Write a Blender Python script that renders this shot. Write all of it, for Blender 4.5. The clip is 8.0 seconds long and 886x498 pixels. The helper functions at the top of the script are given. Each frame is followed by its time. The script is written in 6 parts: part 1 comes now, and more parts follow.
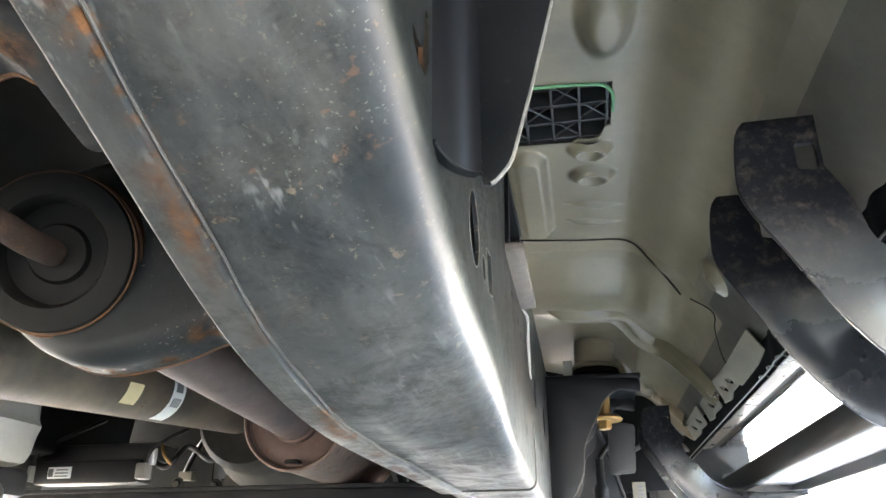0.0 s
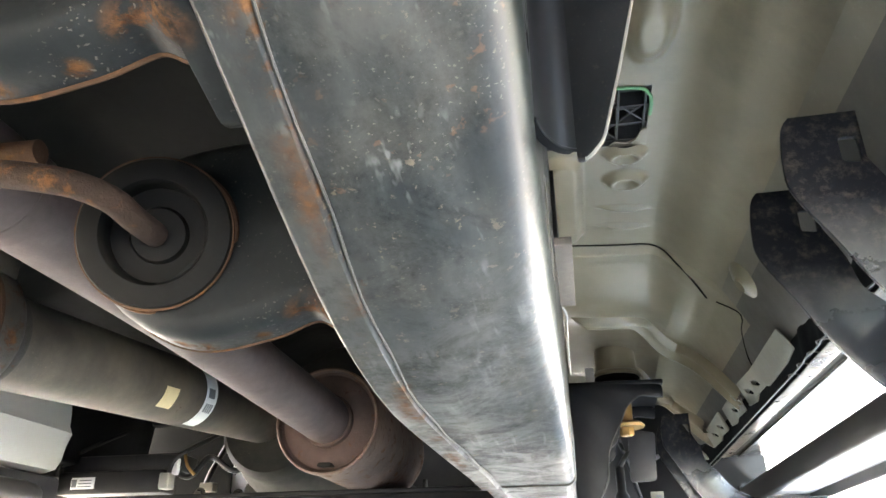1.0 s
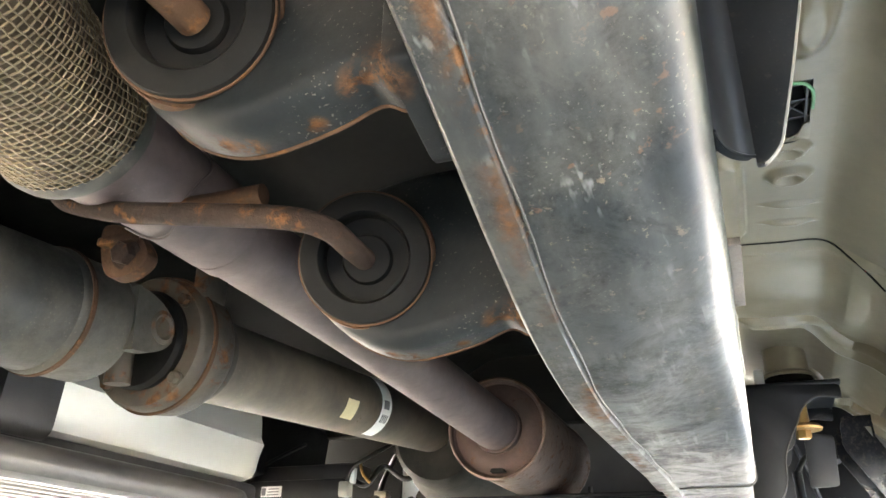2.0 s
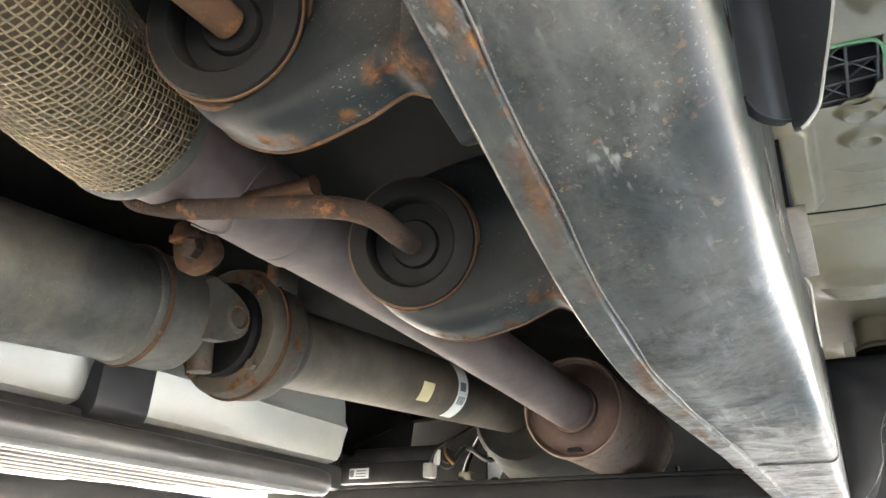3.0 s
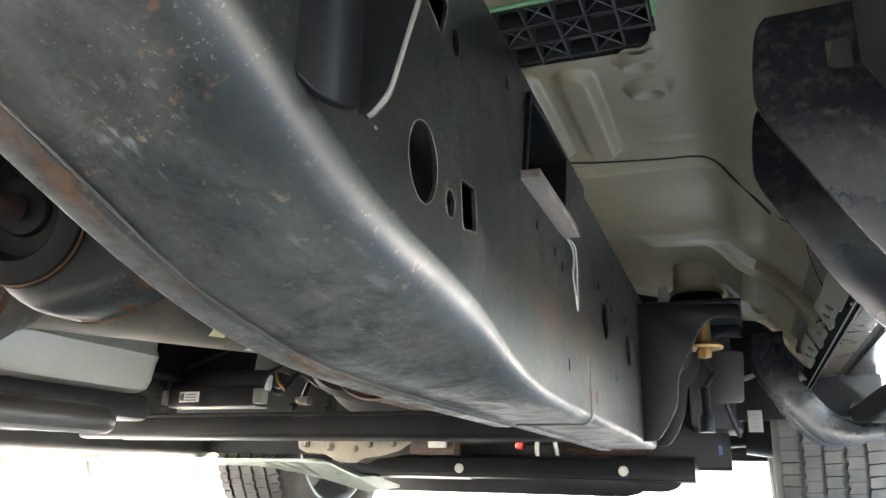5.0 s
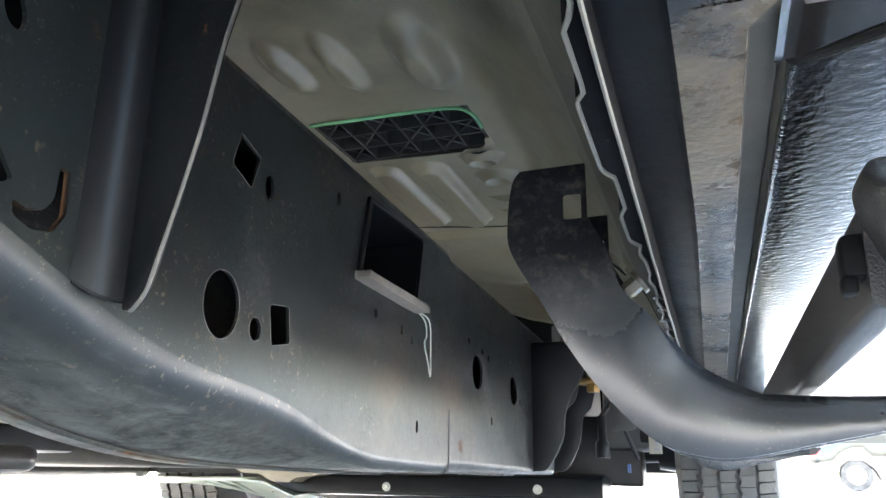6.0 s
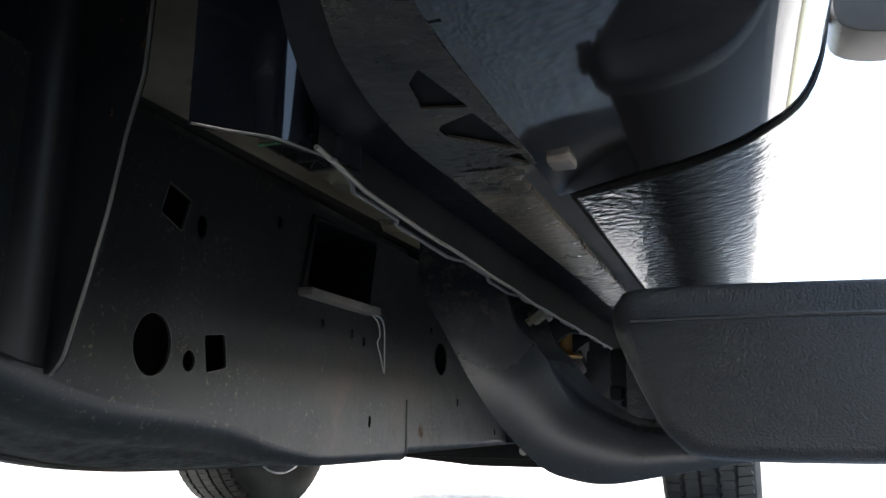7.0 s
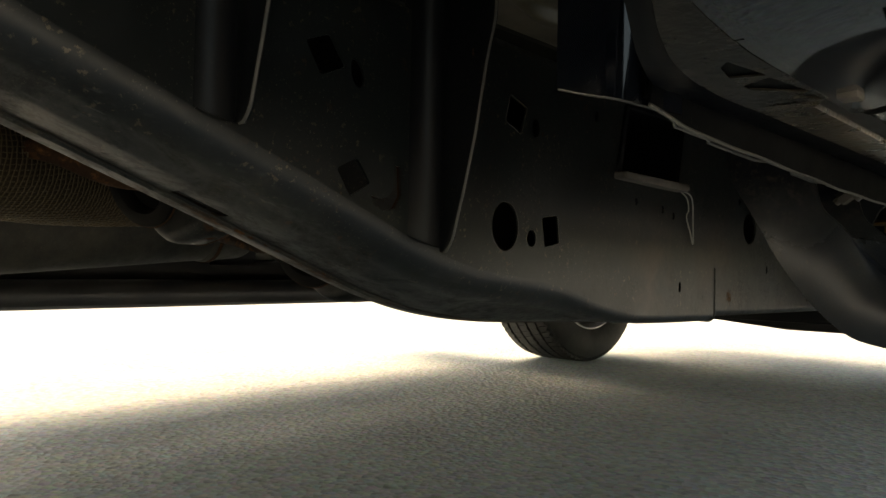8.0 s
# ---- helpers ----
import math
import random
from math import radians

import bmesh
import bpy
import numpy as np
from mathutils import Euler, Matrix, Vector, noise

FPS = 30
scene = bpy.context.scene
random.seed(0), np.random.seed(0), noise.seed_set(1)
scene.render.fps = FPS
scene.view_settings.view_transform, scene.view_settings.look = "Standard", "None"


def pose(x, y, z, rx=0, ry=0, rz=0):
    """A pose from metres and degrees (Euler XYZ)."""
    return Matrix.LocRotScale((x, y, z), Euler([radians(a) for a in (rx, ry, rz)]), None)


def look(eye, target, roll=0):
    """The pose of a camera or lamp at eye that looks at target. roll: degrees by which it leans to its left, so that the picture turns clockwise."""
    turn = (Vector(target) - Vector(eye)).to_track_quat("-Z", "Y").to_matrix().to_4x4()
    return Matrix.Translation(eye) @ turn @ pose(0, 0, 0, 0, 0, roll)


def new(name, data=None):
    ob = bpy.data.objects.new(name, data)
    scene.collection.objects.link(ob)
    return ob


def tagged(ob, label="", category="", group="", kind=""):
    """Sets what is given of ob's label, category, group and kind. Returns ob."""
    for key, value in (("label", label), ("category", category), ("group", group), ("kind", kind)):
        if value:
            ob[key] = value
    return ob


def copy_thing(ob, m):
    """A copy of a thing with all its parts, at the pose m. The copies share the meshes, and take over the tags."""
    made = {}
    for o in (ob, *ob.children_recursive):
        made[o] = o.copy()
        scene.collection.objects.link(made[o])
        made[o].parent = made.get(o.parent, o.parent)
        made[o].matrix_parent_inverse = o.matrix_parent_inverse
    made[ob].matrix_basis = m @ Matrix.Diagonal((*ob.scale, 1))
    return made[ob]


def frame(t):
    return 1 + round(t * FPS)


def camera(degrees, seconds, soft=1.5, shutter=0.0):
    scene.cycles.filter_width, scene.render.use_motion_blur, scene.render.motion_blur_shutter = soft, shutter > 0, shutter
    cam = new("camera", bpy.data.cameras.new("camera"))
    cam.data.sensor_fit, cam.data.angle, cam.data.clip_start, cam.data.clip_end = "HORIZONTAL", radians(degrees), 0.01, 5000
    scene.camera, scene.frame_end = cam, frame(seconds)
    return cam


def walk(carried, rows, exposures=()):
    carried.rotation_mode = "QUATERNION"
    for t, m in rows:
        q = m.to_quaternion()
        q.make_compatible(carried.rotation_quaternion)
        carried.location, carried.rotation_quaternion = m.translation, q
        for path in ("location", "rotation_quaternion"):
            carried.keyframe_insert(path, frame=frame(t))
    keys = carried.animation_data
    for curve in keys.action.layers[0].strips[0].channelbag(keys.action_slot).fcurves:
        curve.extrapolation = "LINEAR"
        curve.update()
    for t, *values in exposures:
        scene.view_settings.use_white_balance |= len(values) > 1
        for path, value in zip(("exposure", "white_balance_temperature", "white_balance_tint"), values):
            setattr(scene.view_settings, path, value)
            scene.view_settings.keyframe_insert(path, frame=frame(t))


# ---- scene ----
cam = camera(60.5, 8.0)
PATH = [
    (0, (-0.002, -0.002, 0.215), (-0.327, 1.818, 0.977), -0.3),
    (0.3, (-0.025, -0.014, 0.195), (-0.333, 1.796, 0.988), -0.3),
    (0.5, (-0.032, -0.018, 0.191), (-0.343, 1.788, 0.992), -0.4),
    (1, (-0.05, -0.027, 0.18), (-0.366, 1.771, 0.996), -0.5),
    (1.2, (-0.059, -0.037, 0.177), (-0.412, 1.753, 0.996), -0.2),
    (1.5, (-0.068, -0.06, 0.174), (-0.515, 1.706, 1.0), -0.1),
    (1.8, (-0.071, -0.07, 0.166), (-0.648, 1.65, 1.006), 0.5),
    (2, (-0.069, -0.076, 0.162), (-0.732, 1.611, 1.005), 0.8),
    (2.2, (-0.066, -0.086, 0.164), (-0.787, 1.577, 1.008), 0.8),
    (3.3, (-0.016, -0.048, 0.156), (-0.923, 1.566, 0.913), 1.3),
    (3.5, (0.002, -0.024, 0.163), (-0.919, 1.606, 0.866), 1.1),
    (3.7, (0.014, -0.010, 0.164), (-0.915, 1.637, 0.812), 1.0),
    (4, (0.038, 0.014, 0.17), (-0.891, 1.679, 0.775), 1.1),
    (4.2, (0.053, 0.036, 0.18), (-0.85, 1.719, 0.772), 0.7),
    (5.3, (0.145, 0.056, 0.25), (-0.512, 1.855, 0.826), 1.1),
    (5.5, (0.183, 0.038, 0.258), (-0.459, 1.84, 0.84), 0.6),
    (5.7, (0.216, 0.009, 0.270), (-0.412, 1.814, 0.857), 0.3),
    (6, (0.271, -0.02, 0.296), (-0.369, 1.789, 0.859), 0.7),
    (6.3, (0.314, -0.042, 0.319), (-0.355, 1.763, 0.853), 0.7),
    (6.5, (0.339, -0.056, 0.336), (-0.331, 1.756, 0.853), 0.4),
    (6.7, (0.361, -0.052, 0.346), (-0.326, 1.762, 0.828), 0.5),
    (7, (0.377, -0.053, 0.359), (-0.323, 1.773, 0.778), 0.3),
    (7.2, (0.378, -0.063, 0.355), (-0.351, 1.76, 0.737), 0.4),
    (7.3, (0.375, -0.075, 0.351), (-0.384, 1.741, 0.708), 0.5),
    (7.5, (0.376, -0.116, 0.351), (-0.53, 1.639, 0.664), 0.7),
    (7.6, (0.381, -0.134, 0.352), (-0.643, 1.558, 0.641), 1.0),
    (7.8, (0.397, -0.160, 0.352), (-0.828, 1.407, 0.58), 1.3),
    (8, (0.428, -0.177, 0.368), (-0.94, 1.281, 0.415), 1.2),
]
EXPOSURES = [(0.0, 5.66, 7800, 9), (1.0, 5.92, 8100, 9), (2.2, 6.02, 8500, 9), (4.2, 5.36, 7850, 8), (5.3, 4.94, 7700, 8), (6.0, 5.00, 7100, 7), (6.5, 4.86, 6750, 7), (7.0, 2.54, 7000, 7), (7.5, 1.34, 8900, 6), (8.0, 1.58, 10100, 4)]
walk(cam, [(t, look(eye, target, roll)) for t, eye, target, roll in PATH], EXPOSURES)

# ---- world, sun ----
SUN_EL, SUN_AZ = radians(60), radians(-75)
world = bpy.data.worlds.new("sky")
scene.world = world
world.use_nodes = True
wn, wl = world.node_tree.nodes, world.node_tree.links
wn.clear()
sky = wn.new("ShaderNodeTexSky")
sky.sky_type, sky.sun_disc = "NISHITA", False
sky.sun_elevation, sky.sun_rotation = SUN_EL, SUN_AZ
sky.air_density, sky.dust_density, sky.ozone_density = 1.0, 3.2, 1.0
wbg = wn.new("ShaderNodeBackground")
wbg.inputs["Strength"].default_value = 0.15
wout = wn.new("ShaderNodeOutputWorld")
wl.new(sky.outputs[0], wbg.inputs["Color"])
wl.new(wbg.outputs[0], wout.inputs["Surface"])

sun_data = bpy.data.lights.new("sun", "SUN")
sun_data.energy, sun_data.angle, sun_data.color = 1.1, radians(60), (1.0, 0.96, 0.90)
sun = new("sun", sun_data)
sun_from = Vector((math.sin(SUN_AZ) * math.cos(SUN_EL), math.cos(SUN_AZ) * math.cos(SUN_EL), math.sin(SUN_EL)))
sun.matrix_world = look(sun_from * 30, (0, 0, 0))


# ---- materials ----
def material(name, base, rough=0.5, metal=0.0, vary=0.25, grain=60.0, bump=0.15, dust=None, dust_amount=0.0,
             rust=0.0, rust_scale=9.0, coat=0.0, peel=0.0, peel_scale=220.0, spots=(), spec=0.5, rvar=0.05, film=1.0, specks=0.8, scuff=0.0, rear_shade=None, seam_rust=None, grime=None, mottle=0.0, patches=0.0, ragged=False, belly=None, haze=()):
    """Painted or bare metal, rubber or plastic: a base colour with blotches and grain, dust, rust patches and relief."""
    m = bpy.data.materials.new(name)
    m.use_nodes = True
    n, l = m.node_tree.nodes, m.node_tree.links
    p = n["Principled BSDF"]
    p.inputs["Metallic"].default_value = metal
    p.inputs["Specular IOR Level"].default_value = spec
    p.inputs["Coat Weight"].default_value = coat
    p.inputs["Coat Roughness"].default_value = 0.04
    tc = n.new("ShaderNodeTexCoord")

    def noise_tex(scale, detail=5.0, roughness=0.6, distort=0.0):
        t = n.new("ShaderNodeTexNoise")
        t.inputs["Scale"].default_value, t.inputs["Detail"].default_value = scale, detail
        t.inputs["Roughness"].default_value, t.inputs["Distortion"].default_value = roughness, distort
        l.new(tc.outputs["Object"], t.inputs["Vector"])
        return t.outputs["Fac"]

    def ramp(value, lo, hi, out_lo=0.0, out_hi=1.0):
        r = n.new("ShaderNodeMapRange")
        r.inputs[1].default_value, r.inputs[2].default_value = lo, hi
        r.inputs[3].default_value, r.inputs[4].default_value = out_lo, out_hi
        l.new(value, r.inputs[0])
        return r.outputs[0]

    def mix(fac, a, b):
        x = n.new("ShaderNodeMix")
        x.data_type = "RGBA"
        for sock, v in ((x.inputs[0], fac), (x.inputs[6], a), (x.inputs[7], b)):
            if isinstance(v, (tuple, float, int)):
                sock.default_value = (*v, 1.0) if isinstance(v, tuple) else v if sock == x.inputs[0] else (v, v, v, 1.0)
            else:
                l.new(v, sock)
        return x.outputs[2]

    def calc(op, a, b):
        x = n.new("ShaderNodeMath")
        x.operation = op
        for sock, v in ((x.inputs[0], a), (x.inputs[1], b)):
            if isinstance(v, (float, int)):
                sock.default_value = v
            else:
                l.new(v, sock)
        return x.outputs[0]

    big, fine = noise_tex(6.0, 4.0), noise_tex(grain, 6.0, 0.7)
    dark, light = tuple(c * (1 - vary) for c in base), tuple(min(1.0, c * (1 + vary)) for c in base)
    colour = mix(ramp(big, 0.3, 0.7), dark, light)
    colour = mix(ramp(fine, 0.3, 0.75, 0.0, 0.5), colour, dark)
    rough_out = ramp(fine, 0.25, 0.75, max(0.02, rough - rvar), min(1.0, rough + rvar))
    spec_out = None
    belly_zone = 1.0
    # Limits dust, scuffs and dull patches to the belly; the wall stays darker.
    if belly:
        across = n.new("ShaderNodeSeparateXYZ")
        l.new(tc.outputs["Object"], across.inputs[0])
        belly_zone = ramp(calc("ADD", across.outputs["X"], ramp(noise_tex(28.0, 4.0, 0.6), 0.3, 0.7, -0.006, 0.006)), belly[0], belly[1])
        rough_out = calc("ADD", rough_out, calc("MULTIPLY", belly_zone, 0.05))
    if mottle:
        stain = calc("MULTIPLY", ramp(noise_tex(17.0, 10.0, 0.74, 0.6), 0.43, 0.56), ramp(noise_tex(75.0, 6.0, 0.75), 0.36, 0.62, 0.25, 1.0))
        stain = calc("MULTIPLY", stain, belly_zone)
        rough_out = calc("ADD", rough_out, calc("MULTIPLY", stain, mottle))
        spec_out = calc("ADD", spec, calc("MULTIPLY", stain, -1.5 * mottle * spec))
    if dust:
        cloud = calc("MULTIPLY", ramp(noise_tex(6.0, 7.0, 0.62), 0.40, 0.70), ramp(noise_tex(130.0, 4.0, 0.7), 0.3, 0.7, 0.75, 1.0))
        fac = calc("MULTIPLY", calc("MULTIPLY", cloud, dust_amount * film), belly_zone)
        colour = mix(fac, colour, dust)
        speck = calc("MULTIPLY", calc("MULTIPLY", ramp(noise_tex(420.0, 2.0, 0.5), 0.65, 0.70), ramp(noise_tex(17.0, 3.0), 0.42, 0.58)), min(0.7, dust_amount * specks))
        colour = mix(speck, colour, tuple(min(1, c * 1.1) for c in dust))
        rough_out = calc("ADD", rough_out, calc("MULTIPLY", fac, 0.12))
    if patches:
        dull = calc("MULTIPLY", ramp(noise_tex(9.0, 9.0, 0.7, 0.4), 0.50, 0.62), ramp(noise_tex(260.0, 3.0, 0.7), 0.40, 0.66))
        colour = mix(calc("MULTIPLY", calc("MULTIPLY", dull, patches), belly_zone), colour, (0.085, 0.078, 0.062))
        rough_out = calc("ADD", rough_out, calc("MULTIPLY", dull, 0.2))
        pits = calc("MULTIPLY", ramp(noise_tex(135.0, 4.0, 0.65), 0.605, 0.66), ramp(noise_tex(15.0, 4.0), 0.46, 0.57))
        colour = mix(calc("MULTIPLY", pits, min(0.55, patches)), colour, (0.150, 0.110, 0.070))
        ruts = calc("MULTIPLY", ramp(noise_tex(95.0, 3.0, 0.6), 0.64, 0.69), ramp(noise_tex(5.0, 4.0), 0.5, 0.62))
        colour = mix(calc("MULTIPLY", ruts, 0.7), colour, (0.080, 0.036, 0.016))
    for cx, cy, cz, r in haze:
        away = n.new("ShaderNodeVectorMath")
        away.operation = "DISTANCE"
        l.new(tc.outputs["Object"], away.inputs[0])
        away.inputs[1].default_value = (cx, cy, cz)
        blot = calc("MULTIPLY", ramp(away.outputs["Value"], 0.1 * r, r, 0.8, 0.0), ramp(noise_tex(14.0, 6.0, 0.65, 0.4), 0.40, 0.62))
        colour = mix(blot, colour, (0.052, 0.030, 0.020))
    if scuff > 0.1:
        bands = n.new("ShaderNodeMapping")
        bands.inputs["Scale"].default_value = (1.0, 0.12, 1.0)
        l.new(tc.outputs["Object"], bands.inputs["Vector"])
        smear = n.new("ShaderNodeTexNoise")
        smear.inputs["Scale"].default_value, smear.inputs["Detail"].default_value, smear.inputs["Roughness"].default_value = 34.0, 6.0, 0.65
        l.new(bands.outputs["Vector"], smear.inputs["Vector"])
        colour = mix(calc("MULTIPLY", ramp(smear.outputs["Fac"], 0.44, 0.68, 0.0, 0.20), belly_zone), colour, (0.11, 0.115, 0.108))
        colour = mix(ramp(smear.outputs["Fac"], 0.28, 0.46, 0.65, 0.0), colour, (0.005, 0.006, 0.007))
    if scuff:
        for turn, size in ((0.3, 150.0), (-1.1, 110.0)):
            stretch = n.new("ShaderNodeMapping")
            stretch.inputs["Rotation"].default_value = (0.0, 0.0, turn)
            stretch.inputs["Scale"].default_value = (1.0, 0.06, 1.0)
            l.new(tc.outputs["Object"], stretch.inputs["Vector"])
            line = n.new("ShaderNodeTexNoise")
            line.inputs["Scale"].default_value, line.inputs["Detail"].default_value = size, 2.0
            l.new(stretch.outputs["Vector"], line.inputs["Vector"])
            worn = calc("MULTIPLY", ramp(line.outputs["Fac"], 0.62, 0.70), ramp(noise_tex(11.0, 4.0, 0.6), 0.46, 0.62))
            colour = mix(calc("MULTIPLY", calc("MULTIPLY", worn, scuff), belly_zone), colour, (0.22, 0.22, 0.21))
    if grime:
        height_of = n.new("ShaderNodeSeparateXYZ")
        l.new(tc.outputs["Object"], height_of.inputs[0])
        level = calc("ADD", height_of.outputs["Z"], ramp(noise_tex(24.0, 5.0, 0.65), 0.3, 0.7, -0.014, 0.014))
        dirt = ramp(level, grime[0], grime[1], 0.0, 0.92)
        brown = mix(ramp(noise_tex(85.0, 8.0, 0.78), 0.50, 0.68), (0.0042, 0.0048, 0.0064), (0.046, 0.037, 0.028))
        colour = mix(dirt, colour, brown)
        rough_out = calc("ADD", rough_out, calc("MULTIPLY", dirt, 0.40))
        l.new(calc("ADD", spec, calc("MULTIPLY", dirt, -0.85 * spec)), p.inputs["Specular IOR Level"])
    # Shade toward the rear, painted as a dark ramp along y.
    if rear_shade:
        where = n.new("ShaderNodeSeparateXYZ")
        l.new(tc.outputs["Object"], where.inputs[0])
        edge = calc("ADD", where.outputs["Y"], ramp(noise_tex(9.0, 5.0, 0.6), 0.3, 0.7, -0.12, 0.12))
        colour = mix(ramp(edge, rear_shade[0], rear_shade[1], 0.95, 0.0), colour, (0.012, 0.013, 0.013))
    if rust or spots:
        mask = ramp(noise_tex(rust_scale, 9.0, 0.72, 0.3), 0.72 - rust * 0.42, 0.80 - rust * 0.42) if rust else 0.0
        if seam_rust:
            along = n.new("ShaderNodeSeparateXYZ")
            l.new(tc.outputs["Object"], along.inputs[0])
            off = calc("ABSOLUTE", calc("ADD", calc("ADD", along.outputs["X"], -seam_rust[0]), ramp(noise_tex(16.0, 6.0, 0.7), 0.3, 0.7, -0.007, 0.007)), 0.0)
            patch = calc("MULTIPLY", ramp(noise_tex(10.0, 6.0, 0.7), 0.46, 0.58), ramp(noise_tex(120.0, 4.0, 0.7), 0.35, 0.6, 0.45, 1.0))
            mask = calc("MULTIPLY", calc("MULTIPLY", ramp(off, 0.001, seam_rust[1], 1.0, 0.0), patch), 0.85)
        for cx, cy, cz, r in spots:
            r *= 0.62
            d = n.new("ShaderNodeVectorMath")
            d.operation = "DISTANCE"
            l.new(tc.outputs["Object"], d.inputs[0])
            d.inputs[1].default_value = (cx, cy, cz)
            wob = calc("ADD", d.outputs["Value"], ramp(noise_tex(110.0, 6.0, 0.75), 0.2, 0.8, -r * 0.9, r * 0.9))
            if ragged:
                bits = ramp(noise_tex(48.0, 8.0, 0.75, 0.5), 0.46, 0.56)
                mask = calc("MAXIMUM", mask, calc("MULTIPLY", ramp(d.outputs["Value"], r * 0.4, r * 1.6, 1.0, 0.0), bits))
            else:
                mask = calc("MAXIMUM", mask, ramp(wob, r * 0.2, r * 0.85, 0.95, 0.0))
        tone = mix(ramp(noise_tex(90.0, 6.0, 0.7), 0.35, 0.65), (0.034, 0.0150, 0.0076), (0.130, 0.060, 0.025))
        colour = mix(mask, colour, tone)
        rough_out = mix(mask, rough_out, 0.85)
        if not grime:
            spec_out = calc("MULTIPLY", calc("ADD", 1.0, calc("MULTIPLY", mask, -0.8)), spec if spec_out is None else spec_out)
        if metal:
            l.new(calc("MULTIPLY", calc("SUBTRACT", 1.0, mask), metal), p.inputs["Metallic"])
    if spec_out is not None and not grime:
        l.new(spec_out, p.inputs["Specular IOR Level"])
    l.new(colour, p.inputs["Base Color"])
    l.new(rough_out, p.inputs["Roughness"])
    height = fine
    if peel:
        height = calc("ADD", calc("MULTIPLY", fine, 0.3), calc("MULTIPLY", noise_tex(peel_scale, 3.0, 0.5), peel))
    if bump or peel:
        b = n.new("ShaderNodeBump")
        b.inputs["Strength"].default_value, b.inputs["Distance"].default_value = bump, 0.002
        l.new(height, b.inputs["Height"])
        l.new(b.outputs["Normal"], p.inputs["Normal"])
        l.new(b.outputs["Normal"], p.inputs["Coat Normal"])
    return m


DUST = (0.27, 0.24, 0.19)
RAIL_SPOTS = ((-0.115, 0.361, 0.332, 0.007), (-0.099, 0.352, 0.338, 0.008), (-0.120, 0.585, 0.303, 0.009), (-0.167, 0.355, 0.340, 0.010),
              (-0.168, 0.193, 0.397, 0.012), (-0.176, 0.270, 0.368, 0.007), (-0.171, 0.235, 0.380, 0.009), (-0.180, 0.320, 0.350, 0.007),
              (-0.066, 1.010, 0.330, 0.022), (-0.062, 0.498, 0.515, 0.006), (-0.186, 0.43, 0.320, 0.006), (-0.17, 0.62, 0.30, 0.012),
              (-0.172, 0.70, 0.299, 0.012), (-0.18, 0.56, 0.305, 0.008), (-0.168, 0.205, 0.392, 0.009), (-0.169, 0.222, 0.386, 0.007), (-0.169, 0.252, 0.375, 0.008), (-0.168, 0.288, 0.361, 0.007),
              (-0.168, 0.305, 0.354, 0.006), (-0.169, 0.335, 0.344, 0.006), (-0.170, 0.38, 0.330, 0.007), (-0.165, 0.165, 0.409, 0.010), (-0.15, 0.14, 0.418, 0.007))
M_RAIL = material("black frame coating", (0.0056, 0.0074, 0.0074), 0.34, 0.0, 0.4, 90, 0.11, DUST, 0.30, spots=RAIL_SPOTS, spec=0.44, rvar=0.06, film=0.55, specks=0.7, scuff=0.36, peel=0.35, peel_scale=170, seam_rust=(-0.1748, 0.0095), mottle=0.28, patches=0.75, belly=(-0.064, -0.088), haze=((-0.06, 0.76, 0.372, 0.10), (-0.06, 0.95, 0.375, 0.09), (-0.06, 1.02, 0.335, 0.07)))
# Rail coating again, with the plates' shade put into colour and gloss.
M_GUSSET = material("frame coating darkened for the gusset shade", (0.0038, 0.0048, 0.0056), 0.31, 0.0, 0.35, 90, 0.06, (0.22, 0.16, 0.11), 0.08, spec=0.09, rvar=0.04, film=0.2, specks=0.6, mottle=0.10, patches=0.06)
M_CUTEDGE = material("pale steel edge, wear and painted light", (0.048, 0.045, 0.039), 0.45, 0.0, 0.4, 160, 0.3, DUST, 0.3, spec=0.5)
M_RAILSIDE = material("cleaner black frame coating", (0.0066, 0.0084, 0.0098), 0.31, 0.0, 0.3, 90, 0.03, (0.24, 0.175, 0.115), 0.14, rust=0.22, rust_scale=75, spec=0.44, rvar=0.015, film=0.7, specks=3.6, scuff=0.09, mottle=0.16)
M_PLATE = material("black bracket coating", (0.0035, 0.0042, 0.0052), 0.38, 0.0, 0.3, 90, 0.05, (0.22, 0.16, 0.11), 0.03, spec=0.19, rvar=0.03, film=0.3, specks=2.0)
ARM_SPOTS = ((-0.200, 0.400, 0.341, 0.020), (-0.214, 0.400, 0.338, 0.014), (-0.285, 0.412, 0.3235, 0.012), (-0.300, 0.408, 0.327, 0.012), (-0.325, 0.405, 0.337, 0.010), (-0.245, 0.412, 0.329, 0.008))
M_ARM = material("dark blue black coated steel with rust", (0.0040, 0.0058, 0.0068), 0.46, 0.0, 0.45, 80, 0.12, DUST, 0.04, specks=5.0, spots=ARM_SPOTS, spec=0.10, mottle=0.12, ragged=True)
M_SLEEVE = material("rust brown bushing sleeve", (0.050, 0.025, 0.014), 0.80, 0.0, 0.6, 110, 0.5, (0.085, 0.05, 0.030), 0.3, rust=0.40, rust_scale=60, spec=0.1)
M_BEAM = material("dull black chassis steel", (0.0040, 0.0042, 0.0048), 0.45, 0.0, 0.3, 90, 0.10, DUST, 0.03, spec=0.09)
# Floor and sill colours carry the rear shade as a painted ramp.
M_FLOOR = material("beige primer on the cab floor", (0.174, 0.145, 0.093), 0.34, 0.0, 0.14, 40, 0.05, (0.26, 0.218, 0.16), 0.25, rear_shade=(0.26, 0.60))
